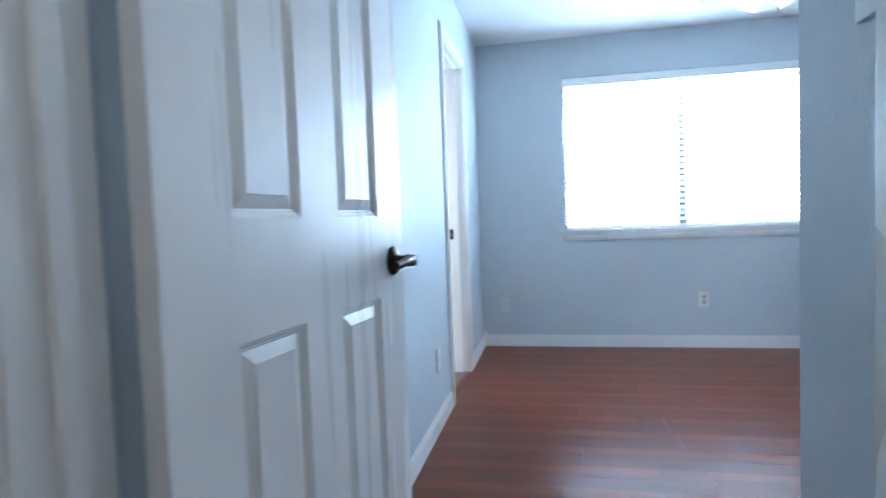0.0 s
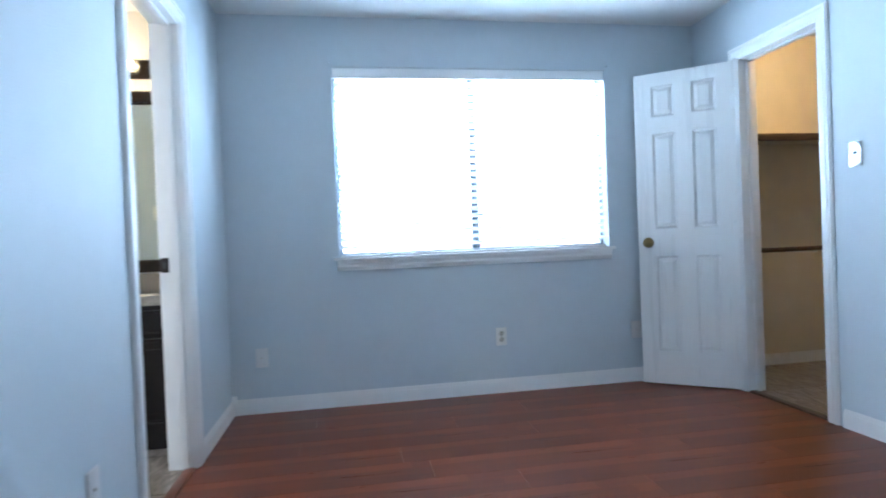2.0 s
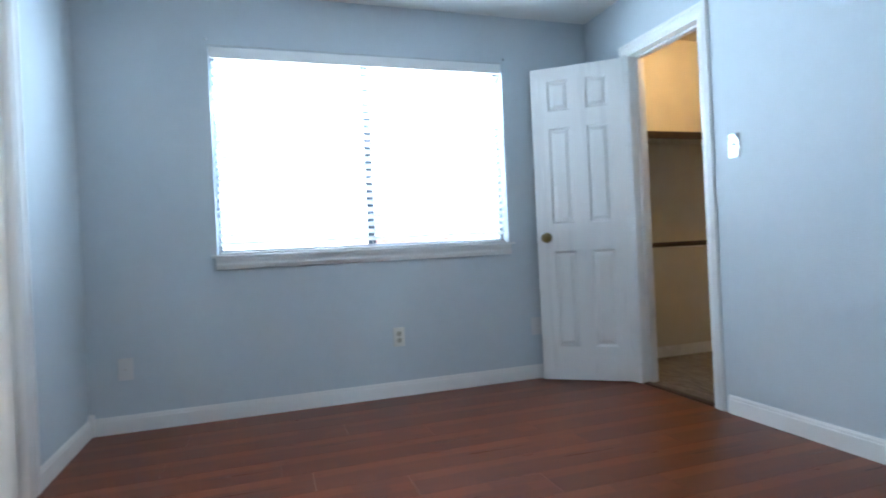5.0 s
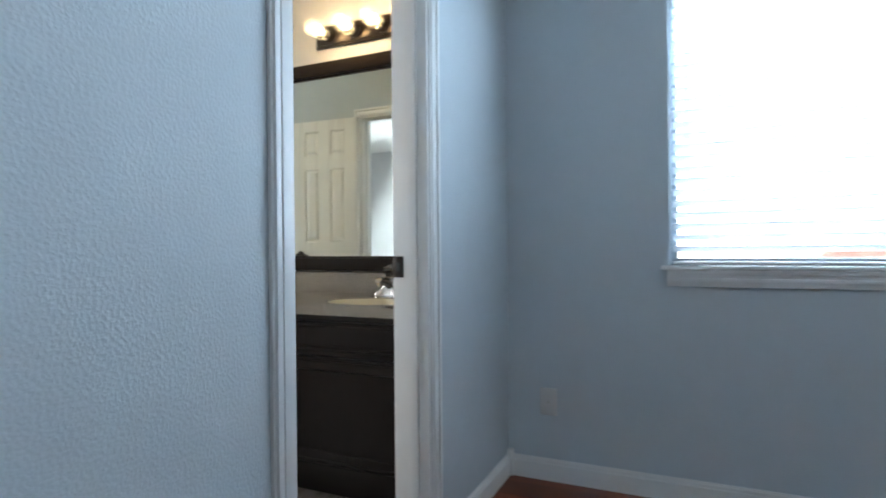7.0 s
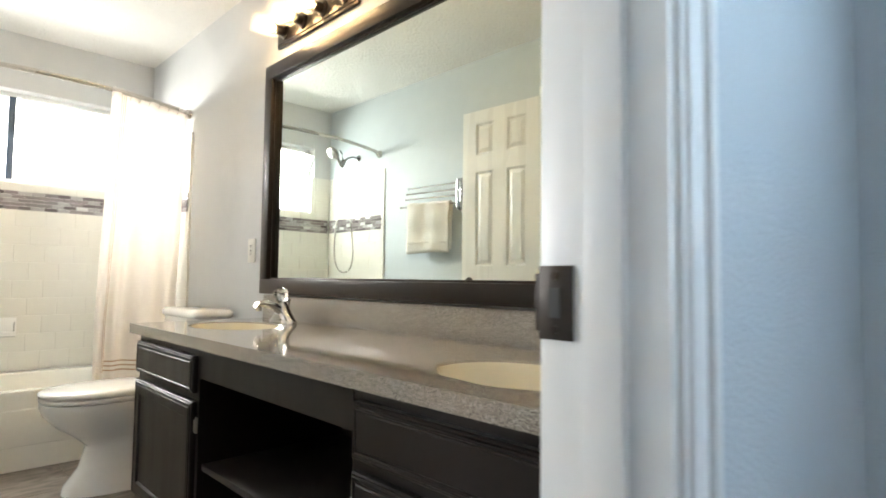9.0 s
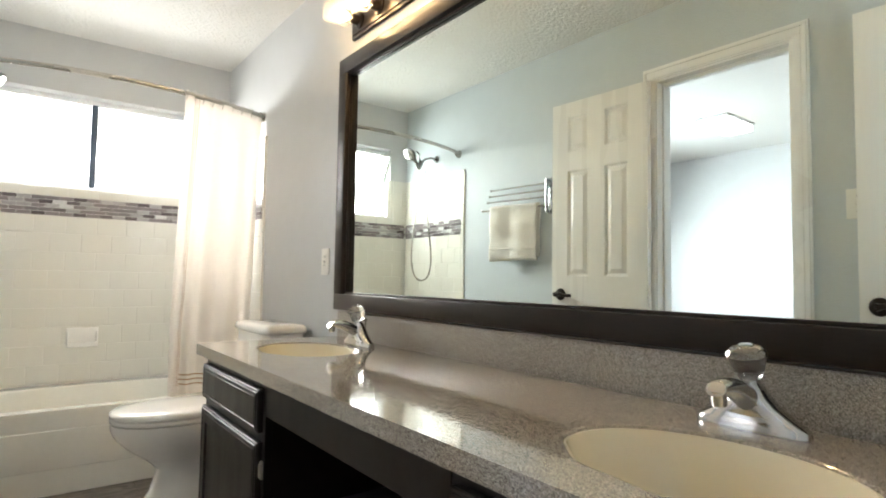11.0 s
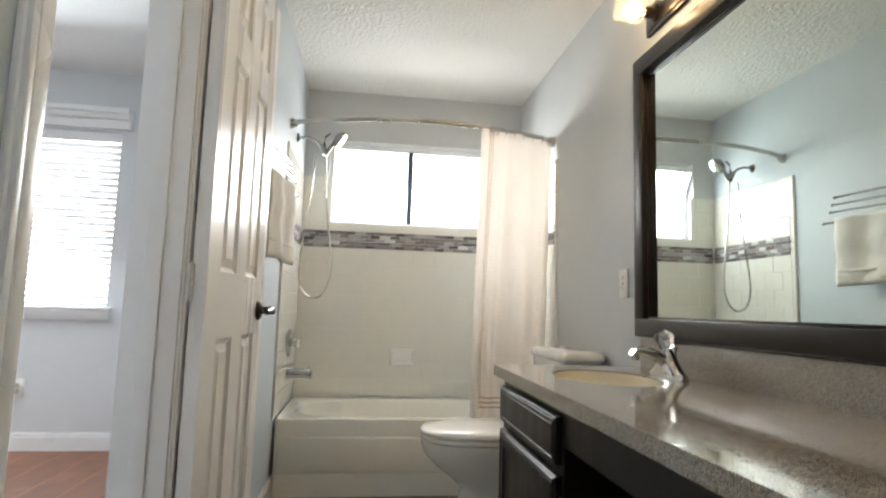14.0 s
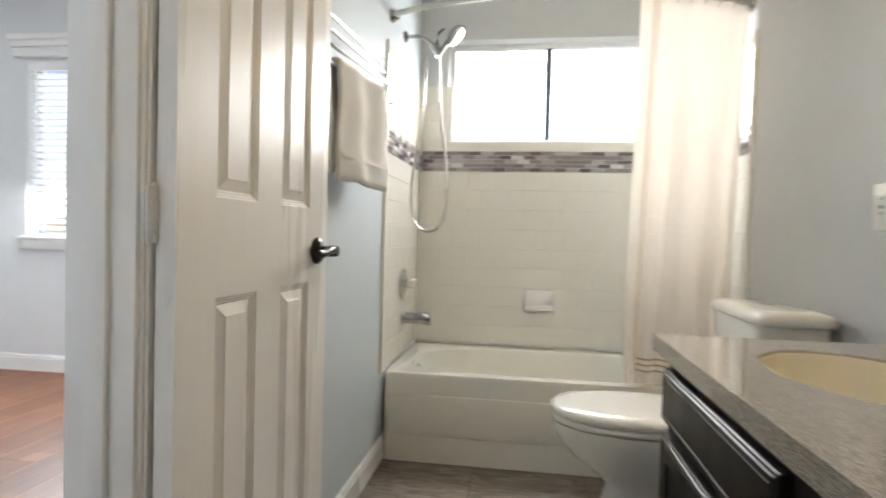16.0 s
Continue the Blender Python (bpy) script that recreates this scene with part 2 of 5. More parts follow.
BRONZE = mat("dark_bronze", (0.035, 0.028, 0.024), 0.32, 0.8, vary=0.2)
BRASS = mat("aged_brass", (0.30, 0.22, 0.10), 0.35, 1.0, vary=0.2)
BLACK = mat("dark_metal", (0.02, 0.02, 0.022), 0.35, 0.6)
ALU = mat("dark_aluminium", (0.10, 0.13, 0.17), 0.4, 0.7)
# aluminium paled to stand for sky glare over the frame bars
GLAREALU = mat("glare_pale_aluminium", (0.42, 0.47, 0.53), 0.4, 0.5)
PLATEM = mat("ivory_plastic", (0.72, 0.71, 0.66), 0.3, vary=0.02)
PLATEW = mat("painted_plate", (0.655, 0.645, 0.64), 0.35, vary=0.02)
SOCKET = mat("aged_ivory", (0.50, 0.48, 0.40), 0.35)
SLOT = mat("slot_dark", (0.05, 0.05, 0.05), 0.6)
SLAT = translucent("blind_slat", (0.86, 0.88, 0.90), 0.36)
CURT = translucent("curtain_cloth", (0.90, 0.86, 0.815), 0.58, 0.2, 500)
HEM = translucent("curtain_stripe", (0.50, 0.34, 0.22), 0.3)
TERRY = mat("terry_cloth", (0.87, 0.84, 0.79), 0.95, vary=0.06, grain=300, bump=0.9, bscale=420, spec=0.1)
WARMBULB = glow("warm_bulb", (1.0, 0.69, 0.35), 105)
COOLBULB = glow("white_bulb", (1.0, 0.97, 0.92), 10)
PANELGLOW = glow("white_diffuser", (1.0, 0.98, 0.94), 7)
GLASS = clear("clear_glass")
CUP = bpy.data.materials.new("lit_clear_glass")
CUP.use_nodes = True
cn, cl = CUP.node_tree.nodes, CUP.node_tree.links
c_mix, c_thru = cn.new("ShaderNodeMixShader"), cn.new("ShaderNodeBsdfTransparent")
c_mix.inputs[0].default_value = 0.055
cn["Principled BSDF"].inputs["Base Color"].default_value = (0.9, 0.9, 0.88, 1)
cn["Principled BSDF"].inputs["Roughness"].default_value = 0.12
cl.new(c_thru.outputs[0], c_mix.inputs[1])
cl.new(cn["Principled BSDF"].outputs[0], c_mix.inputs[2])
cl.new(c_mix.outputs[0], cn["Material Output"].inputs[0])
CRYSTAL = clear("clear_acrylic", (0.97, 0.97, 0.95), 0.02, 1.49)
SKYGLOW = glow("bright_sky", (0.93, 0.97, 1.0), 6)
HAZE = glow("bright_haze", (1.0, 1.0, 1.0), 13)
BROWNW = mat("brown_wood", (0.055, 0.035, 0.024), 0.45, vary=0.25, grain=30, stretch=(10, 1, 1))
WHITEM = mat("white_enamel", (0.78, 0.79, 0.80), 0.3)
BLADE = mat("fan_blade", (0.34, 0.36, 0.40), 0.4, vary=0.1)
ROOFT = mat("roof_tiles", (0.55, 0.34, 0.29), 0.8, vary=0.3, grain=8)
STUCCO = mat("pale_stucco", (0.6, 0.55, 0.48), 0.9, vary=0.1)
LAWN = mat("dry_lawn", (0.09, 0.11, 0.045), 0.95, vary=0.4, grain=12)
STRIKE = mat("strike_bronze", (0.045, 0.038, 0.034), 0.4, 0.7)


# ---- mesh helpers ----
def box(bm, x0, y0, z0, x1, y1, z1, bevel=0.0):
    r = bmesh.ops.create_cube(bm, size=1.0, matrix=Matrix.LocRotScale(
        ((x0 + x1) / 2, (y0 + y1) / 2, (z0 + z1) / 2), None, (abs(x1 - x0), abs(y1 - y0), abs(z1 - z0))))
    if bevel:
        es = list({e for v in r["verts"] for e in v.link_edges})
        bmesh.ops.bevel(bm, geom=es, offset=bevel, segments=2, profile=0.5, affect="EDGES")
    return bm


def rod(bm, p0, p1, r0, r1=None, seg=16):
    p0, p1 = Vector(p0), Vector(p1)
    d = p1 - p0
    m = Matrix.Translation((p0 + p1) / 2) @ d.to_track_quat("Z", "Y").to_matrix().to_4x4()
    bmesh.ops.create_cone(bm, cap_ends=True, segments=seg, radius1=r0, radius2=r0 if r1 is None else r1, depth=d.length, matrix=m)
    return bm


def spin(bm, profile, m=None, seg=24):
    """A turned shape: (radius, height) pairs round the local z axis."""
    m = m or Matrix()
    rings = []
    for r, z in profile:
        rings.append([bm.verts.new(m @ Vector((max(r, 1e-4) * math.cos(2 * math.pi * k / seg), max(r, 1e-4) * math.sin(2 * math.pi * k / seg), z))) for k in range(seg)])
    loft(bm, rings)
    return bm


def loft(bm, rings, caps=True):
    for a, b in zip(rings, rings[1:]):
        n = len(a)
        for k in range(n):
            bm.faces.new((a[k], a[(k + 1) % n], b[(k + 1) % n], b[k]))
    if caps:
        bm.faces.new(list(reversed(rings[0])))
        bm.faces.new(rings[-1])
    return bm


def tube(bm, pts, r, seg=10):
    pts = [Vector(p) for p in pts]
    rings, up = [], Vector((0.03, 0.02, 1)).normalized()
    for k, p in enumerate(pts):
        d = (pts[min(k + 1, len(pts) - 1)] - pts[max(k - 1, 0)]).normalized()
        u = d.cross(up)
        if u.length < 0.05:
            u = d.cross(Vector((1, 0, 0)))
        u.normalize()
        v = d.cross(u)
        rings.append([bm.verts.new(p + r * (math.cos(a) * u + math.sin(a) * v)) for a in (2 * math.pi * j / seg for j in range(seg))])
    return loft(bm, rings)


def oval(bm, cx, cy, z, a, b, n=32, p=2.0, shift=0.0):
    out = []
    for k in range(n):
        t = 2 * math.pi * k / n
        c, s = math.cos(t), math.sin(t)
        out.append(bm.verts.new((cx + a * math.copysign(abs(c) ** (2 / p), c), cy + shift * (1 - s) + b * math.copysign(abs(s) ** (2 / p), s), z)))
    return out


def finish(bm, name, material, smooth=None):
    bmesh.ops.recalc_face_normals(bm, faces=bm.faces)
    me = bpy.data.meshes.new(name)
    bm.to_mesh(me)
    bm.free()
    me.materials.append(material)
    if smooth:
        for p in me.polygons:
            p.use_smooth = True
        me.set_sharp_from_angle(angle=radians(smooth))
    return me


def part(name, bm, material, parent, label="", smooth=35):
    ob = new(name, finish(bm, name, material, smooth))
    ob.parent = parent
    if label:
        ob["label"] = label
    return ob


def solid(name, bm, material, label, category, kind="", group="", smooth=35):
    return tagged(new(name, finish(bm, name, material, smooth)), label, category, group, kind)


def thing(name, label, category, m=None, group="", kind=""):
    ob = tagged(new(name), label, category, group, kind)
    ob.empty_display_size = 0.1
    if m is not None:
        ob.matrix_world = m
    return ob


def B():
    return bmesh.new()


# ---- setting ----
CEIL = 2.41
SW = -1.475      # south wall of the bathroom
WX = 3.11       # east wall of the bedroom
BX = -3.965      # west wall of the bathroom
RC = 1.04       # corner of the entry recess
TH = 0.115


def wall(name, axis, c0, c1, a0, a1, holes=(), material=WALL, z0=0.0, z1=CEIL, label="pale blue-grey painted wall with light texture"):
    """A wall across axis between c0 and c1, along the other axis from a0 to a1, with holes (a, a, z, z)."""
    bm = B()

    def put(p0, p1, q0, q1):
        if p1 - p0 > 1e-4 and q1 - q0 > 1e-4:
            if axis == "x":
                box(bm, c0, p0, q0, c1, p1, q1)
            else:
                box(bm, p0, c0, q0, p1, c1, q1)
    at = a0
    for h0, h1, k0, k1 in sorted(holes):
        put(at, h0, z0, z1)
        put(h0, h1, z0, k0)
        put(h0, h1, k1, z1)
        at = h1
    put(at, a1, z0, z1)
    return solid(name, bm, material, label, "wall", "structure", smooth=None)


wn_hole = (0.665, 2.455, 0.920, 2.095)
wall("wall_north", "y", 0, 0.14, -0.05, WX + 0.0, [wn_hole])
wall("wall_bath_north", "y", 0, 0.14, BX - 0.14, -0.05, material=WARMWALL, label="pale blue-grey painted bathroom wall with warm lamplight in its colour")
WB = (-1.45, -0.787)      # bathroom doorway
WC = (-1.048, -0.435)     # closet doorway
WG = (-1.68, -1.035)      # guest room doorway
WE = (0.055, 0.875)      # entry doorway
wall("wall_west", "x", -TH, 0, -4.07, 0, [(*WB, 0, 2.05)])
wall("wall_east", "x", WX, WX + TH, -3.44, 0.14, [(*WC, 0, 2.05)])
wall("wall_south", "y", -3.325 - TH, -3.325, RC, WX)
wall("wall_recess", "x", RC, RC + TH, -4.07, -3.325 - TH)
wall("wall_entry", "y", -4.07, -3.95, -TH, RC, [(*WE, 0, 2.05)])
wall("wall_bath_south", "y", SW - TH, SW, BX - 0.14, -TH, [(*WG, 0, 2.05)])
win_b = (-1.315, -0.2, 1.508, 2.07)
wall("wall_bath_west", "x", BX - 0.14, BX, SW, 0, [win_b], material=WARMWALL, label="pale blue-grey painted bathroom wall with warm lamplight in its colour")
# guest room and closet shells, and an unseen hall box closed off behind the camera
GX = -4.2
wall("wall_guest_west", "x", GX - 0.14, GX, -5.3, SW - TH, [(-4.2, -2.72, 0.91, 2.08)], z1=2.5, material=GUESTLIT, label="painted wall of the next room, lightened for strong daylight")
wall("wall_guest_south", "y", -5.3 - TH, -5.3, GX - 0.14, -TH, z1=2.5, material=GUESTLIT, label="painted wall of the next room, lightened for strong daylight")
wall("wall_guest_east", "x", -TH - 0.02, -TH, -5.3, SW - TH, z1=2.5, material=GUESTLIT, label="painted wall of the next room, lightened for strong daylight")
wall("wall_hall_south", "y", -5.8, -5.68, -TH, 2.3)
wall("wall_hall_east", "x", 2.2, 2.3, -5.68, -4.07)
wall("wall_hall_west", "x", -TH + 0.003, 0.0, -5.68, -4.07)
wall("wall_hall_north", "y", -4.07, -3.95, RC, 2.3)
wall("wall_closet_north", "y", 0.12, 0.24, WX + TH, 5.0, material=CLOSETP, label="cream painted closet wall")
wall("wall_closet_east", "x", 4.9, 5.0, -2.2, 0.12, material=CLOSETP, label="cream painted closet wall")
wall("wall_closet_south", "y", -2.3, -2.2, WX + TH, 5.0, material=CLOSETP, label="cream painted closet wall")
wall("wall_closet_inner", "x", WX + TH, WX + TH + 0.004, -2.2, -1.14, material=CLOSETP, label="cream painted closet wall")


def slab(name, x0, y0, x1, y1, z0, z1, material, label, category):
    return solid(name, box(B(), x0, y0, z0, x1, y1, z1), material, label, category, "structure", smooth=None)


slab("ceiling", -TH, -4.07, WX + TH, 0.14, CEIL, CEIL + 0.1, CEILP, "white painted ceiling of the bedroom", "ceiling")
slab("ceiling_bath", BX - 0.14, SW - TH, -TH, 0.14, CEIL, CEIL + 0.1, POPCORN, "white ceiling with heavy knockdown texture", "ceiling")
slab("ceiling_guest", GX - 0.14, -5.41, -TH, SW - TH, 2.5, 2.6, CEILP, "white painted ceiling of the next room", "ceiling")
slab("ceiling_hall", -TH, -5.8, 2.3, -4.07, CEIL, CEIL + 0.1, CEILP, "white painted hall ceiling", "ceiling")
slab("ceiling_closet", WX + TH, -2.3, 5.0, 0.24, CEIL, CEIL + 0.1, CLOSETP, "cream painted closet ceiling", "ceiling")
floor = slab("floor", -0.03, -4.07, WX + 0.03, 0.0, -0.1, -0.006, GAP, "glossy dark cherry laminate floor", "floor")
floor_bath = slab("floor_bath", BX, SW - TH, -0.03, 0.0, -0.1, -0.006, GROUT, "veined grey-brown stone tile floor", "floor")
floor_guest = slab("floor_guest", GX, -5.3, -TH, SW - TH, -0.1, -0.006, GAP, "brown wood laminate floor", "floor")
slab("floor_hall", -TH, -5.8, 2.3, -4.07, -0.1, 0.0, LAM, "dark cherry laminate hall floor", "floor")
floor_closet = slab("floor_closet", WX + 0.03, -2.3, 5.0, 0.24, -0.1, -0.006, GROUT, "grey-brown tile closet floor", "floor")


def baseboard(name, runs, h=0.092, label="white painted baseboard with a rounded top"):
    """runs: (axis, plane, outward sign, from, to)"""
    whole = thing(name, label, "baseboard", kind="structure")
    for axis, c, sgn, a0, a1 in runs:
        bm = B()
        for d, z0, z1 in ((0.013, 0, h * 0.78), (0.009, h * 0.78, h * 0.93), (0.005, h * 0.93, h)):
            c0, c1 = sorted((c + sgn * 0.0005, c + sgn * d))
            if axis == "x":
                box(bm, c0, a0, z0, c1, a1, z1)
            else:
                box(bm, a0, c0, z0, a1, c1, z1)
        part("board_run", bm, TRIM, whole, smooth=None)
    return whole


baseboard("baseboard_bedroom", [("y", 0, -1, 0.0, WX), ("x", 0, 1, -0.735, -0.013), ("x", 0, 1, -3.94, -1.515),
                                ("x", WX, -1, -0.365, -0.013), ("x", WX, -1, -3.325, -1.13), ("y", -3.325, 1, RC, WX - 0.013)])
baseboard("baseboard_bath", [("y", SW, 1, -3.30, -1.745), ("y", SW, 1, -0.973, -0.13)], 0.10)
baseboard("baseboard_guest", [("x", GX, 1, -5.3, SW - TH), ("y", SW - TH, -1, GX + 0.013, -1.76)], 0.11)
baseboard("baseboard_closet", [("y", 0.12, -1, WX + TH, 4.9)], 0.08)
solid("baseboard_block", box(B(), 0.0005, -0.026, 0, 0.026, -0.0005, 0.115, 0.004), TRIM, "white corner block of the baseboard", "baseboard", "structure")


def door_frame(name, axis, c0, c1, a0, a1, top=2.05, stop=None, sides=(True, True), label="white painted door casing and jamb"):
    """Jamb boards in an opening and stepped casing on each face."""
    f = thing(name, label, "door frame", kind="structure")

    def bx(bm, p0, p1, q0, q1, z0, z1, bev=0.0):
        if axis == "x":
            box(bm, q0, p0, z0, q1, p1, z1, bev)
        else:
            box(bm, p0, q0, z0, p1, q1, z1, bev)
        return bm
    e = 0.004
    part("jamb", bx(B(), a0 - 0.002, a0 + 0.018, c0 - e, c1 + e, 0, top, 0.002), TRIM, f)
    part("jamb", bx(B(), a1 - 0.018, a1 + 0.002, c0 - e, c1 + e, 0, top, 0.002), TRIM, f)
    part("head_jamb", bx(B(), a0 + 0.018, a1 - 0.018, c0 - e, c1 + e, top - 0.018, top + 0.002, 0.002), TRIM, f)
    s0 = (c0 + c1) / 2 - 0.018 if stop is None else stop
    part("stop", bx(B(), a0 + 0.018, a0 + 0.03, s0, s0 + 0.036, 0, top - 0.018, 0.003), TRIM, f)
    part("stop", bx(B(), a1 - 0.03, a1 - 0.018, s0, s0 + 0.036, 0, top - 0.018, 0.003), TRIM, f)
    part("stop", bx(B(), a0 + 0.03, a1 - 0.03, s0, s0 + 0.036, top - 0.03, top - 0.018, 0.003), TRIM, f)
    for face, on in zip((-1, 1), sides):
        if not on:
            continue
        c = c0 if face < 0 else c1
        for lo, hi, w0 in ((a0 - 0.058, a0 + 0.008, 0), (a1 - 0.008, a1 + 0.058, 1)):
            bm = B()
            for d, s, t in ((0.010, 0, 1), (0.014, 0.12, 0.55), (0.017, 0.68, 0.9)):
                u0, u1 = (lo + s * (hi - lo), lo + t * (hi - lo)) if w0 else (hi - t * (hi - lo), hi - s * (hi - lo))
                q = sorted((c + face * 0.0005, c + face * d))
                bx(bm, u0, u1, q[0], q[1], 0, top - 0.008 + t * 0.06, 0.0015)
            part("casing", bm, TRIM, f)
        bm = B()
        for d, s, t in ((0.0105, 0, 1), (0.0145, 0.12, 0.55), (0.0175, 0.68, 0.9)):
            q = sorted((c + face * 0.0005, c + face * d))
            bx(bm, a0 + 0.008 - t * 0.066, a1 - 0.008 + t * 0.066, q[0], q[1], top - 0.008 + s * 0.066, top - 0.008 + t * 0.066, 0.0015)
        part("casing", bm, TRIM, f)
    return f


frame_bath = door_frame("door_frame_bath", "x", -TH, 0, *WB, stop=-0.066)
door_frame("door_frame_closet", "x", WX, WX + TH, *WC, stop=WX + 0.05)
door_frame("door_frame_guest", "y", SW - TH, SW, *WG, stop=SW - 0.075)
door_frame("door_frame_entry", "y", -4.07, -3.95, *WE, stop=-4.025)
# strike plate on the bathroom door jamb
bm = box(B(), -0.118, -0.809, 0.905, -0.082, -0.8055, 0.972, 0.001)
box(bm, -0.122, -0.809, 0.912, -0.1175, -0.793, 0.965, 0.001)
sp = part("strike_plate", bm, STRIKE, frame_bath, "dark bronze strike plate")
part("latch_hole", box(B(), -0.105, -0.8105, 0.925, -0.094, -0.8092, 0.952), SLOT, sp)
part("screw", rod(B(), (-0.1, -0.8105, 0.963), (-0.1, -0.809, 0.963), 0.004), BRONZE, sp)
part("screw", rod(B(), (-0.1, -0.8105, 0.914), (-0.1, -0.809, 0.914), 0.004), BRONZE, sp)
for nm, y0, y1, x in (("threshold_bath", WB[0] + 0.018, WB[1] - 0.018, -0.03), ("threshold_closet", WC[0] + 0.018, WC[1] - 0.018, WX + 0.03)):
    solid(nm, box(B(), x - 0.022, y0, -0.005, x + 0.022, y1, 0.008, 0.004), BROWNW if x > 1 else LAM, "brown wooden threshold strip", "threshold", "structure")


def six_panel_leaf(w, h, side, lift=0.0):
    """A moulded six-panel door, hinge at x = 0, bottom at z = 0."""
    bm = B()
    st, mid = 0.19 * w * 0.95, 0.17 * w
    pw = (w - 2 * st - mid) / 2
    xs = [0, st, st + pw, st + pw + mid, w - st, w]
    zs = [k * h / 2.03 for k in (0, 0.215, 0.835 + lift, 1.015 + lift, 1.635, 1.745, 1.945, 2.03)]
    y0, y1 = (0, 0.035) if side > 0 else (-0.035, 0)
    for y in (y0, y1):
        g = [[bm.verts.new((x, y, z)) for x in xs] for z in zs]
        cells = []
        for j in range(7):
            for i in range(5):
                f = bm.faces.new((g[j][i], g[j][i + 1], g[j + 1][i + 1], g[j + 1][i]))
                if i in (1, 3) and j in (1, 3, 5):
                    cells.append(f)
        if y == y1:
            bmesh.ops.reverse_faces(bm, faces=list({f for r in g for v in r for f in v.link_faces}))
        bm.normal_update()
        for t_, d_ in ((0.004, -0.0035), (0.004, 0.0), (0.004, -0.0035), (0.005, 0.0), (0.003, -0.0025), (0.030, 0.0065), (0.0015, 0.0012)):
            bmesh.ops.inset_individual(bm, faces=cells, thickness=t_, depth=d_)
    for (xa, za), (xb, zb) in (((0, 0), (w, 0)), ((w, 0), (w, h)), ((w, h), (0, h)), ((0, h), (0, 0))):
        bm.faces.new([bm.verts.new(p) for p in ((xa, y0, za), (xb, y0, zb), (xb, y1, zb), (xa, y1, za))])
    bmesh.ops.remove_doubles(bm, verts=bm.verts, dist=1e-5)
    return bm


def knob(parent, x, y, sgn, z, material, kind):
    """A rosette and knob or lever on one face of a leaf; sgn: the way it points along y."""
    m = Matrix.Translation((x, y, z)) @ Matrix.Rotation(radians(-90 * sgn), 4, "X")
    k = part("door_knob", spin(B(), [(0.034, 0), (0.034, 0.004), (0.028, 0.011), (0.013, 0.014), (0.012, 0.03)] +
             ([(0.020, 0.034), (0.028, 0.044), (0.029, 0.054), (0.022, 0.064), (0.0, 0.068)] if kind == "round"
              else [(0.012, 0.045), (0.0, 0.045)]), m), material, parent,
             "round aged brass knob" if kind == "round" else "dark bronze rosette", 50)
    if kind != "round":
        pts = [(x + 0.004 - 0.108 * u, y + sgn * (0.049 + 0.006 * math.sin(u * 3.0)), z + 0.004 * math.sin(u * 5.5)) for u in (j / 12 for j in range(13))]
        bm = tube(B(), pts, 0.0095, 12)
        rod(bm, (x, y + sgn * 0.036, z), (x, y + sgn * 0.057, z), 0.015, 0.013, 16)
        lv = part("lever", bm, material, k, "curved dark bronze lever", 50)
        part("keyway", rod(B(), (x, y + sgn * 0.0565, z), (x, y + sgn * 0.058, z), 0.006), SLOT, lv)
    return k


def hinge(parent, z, y):
    h = part("hinge", box(B(), -0.022, y - 0.0018, z - 0.045, 0.03, y + 0.0018, z + 0.045, 0.001), TRIM, parent, "painted steel butt hinge")
    bm = B()
    for j in range(5):
        rod(bm, (-0.004, y, z - 0.045 + j * 0.018 + 0.001), (-0.004, y, z - 0.028 + j * 0.018), 0.0065, seg=12)
    rod(bm, (-0.004, y, z + 0.045), (-0.004, y, z + 0.052), 0.005, 0.003)
    part("barrel", bm, TRIM, h)


def door(name, m, w, side, kind, metal, label, lift=0.0):
    d = thing(name, label, "door", m, kind="structure")
    part("leaf", six_panel_leaf(w, 2.025, side, lift), DOORP, d, smooth=None)
    y0, y1 = (0, 0.035) if side > 0 else (-0.035, 0)
    knob(d, w - 0.062, y0, -1, 0.925 + lift * 0.3, metal, kind)
    knob(d, w - 0.062, y1, 1, 0.925 + lift * 0.3, metal, kind)
    for z in (0.25, 1.78) if name == "door_entry" else (0.25, 1.0, 1.78):
        hinge(d, z, 0.0 if side < 0 else 0.0)
    part("latch", box(B(), w - 0.0015, (y0 + y1) / 2 - 0.012, 0.895, w + 0.0012, (y0 + y1) / 2 + 0.012, 0.955), metal, d)
    return d


door("door_entry", pose(0.125, -3.925, 0.010, 0, 0, 83), 0.75, 1, "knob", BRONZE, "open white six-panel door with dark lever beside the wall", 0.022)
door("door_closet", pose(3.098, -0.432, 0.010, 0, 0, 143.2), 0.592, -1, "round", BRASS, "open white six-panel closet door with aged brass knob")
door("door_bath", pose(-0.128, -1.435, 0.010, 0, 0, 179), 0.675, -1, "knob", BRONZE, "white six-panel door folded open along the bathroom wall", 0.024)
door("door_guest", pose(-1.685, SW + 0.022, 0.010, 0, 0, 177.2), 0.60, -1, "knob", BRONZE, "white six-panel door swung open flat against the wall", 0.024)


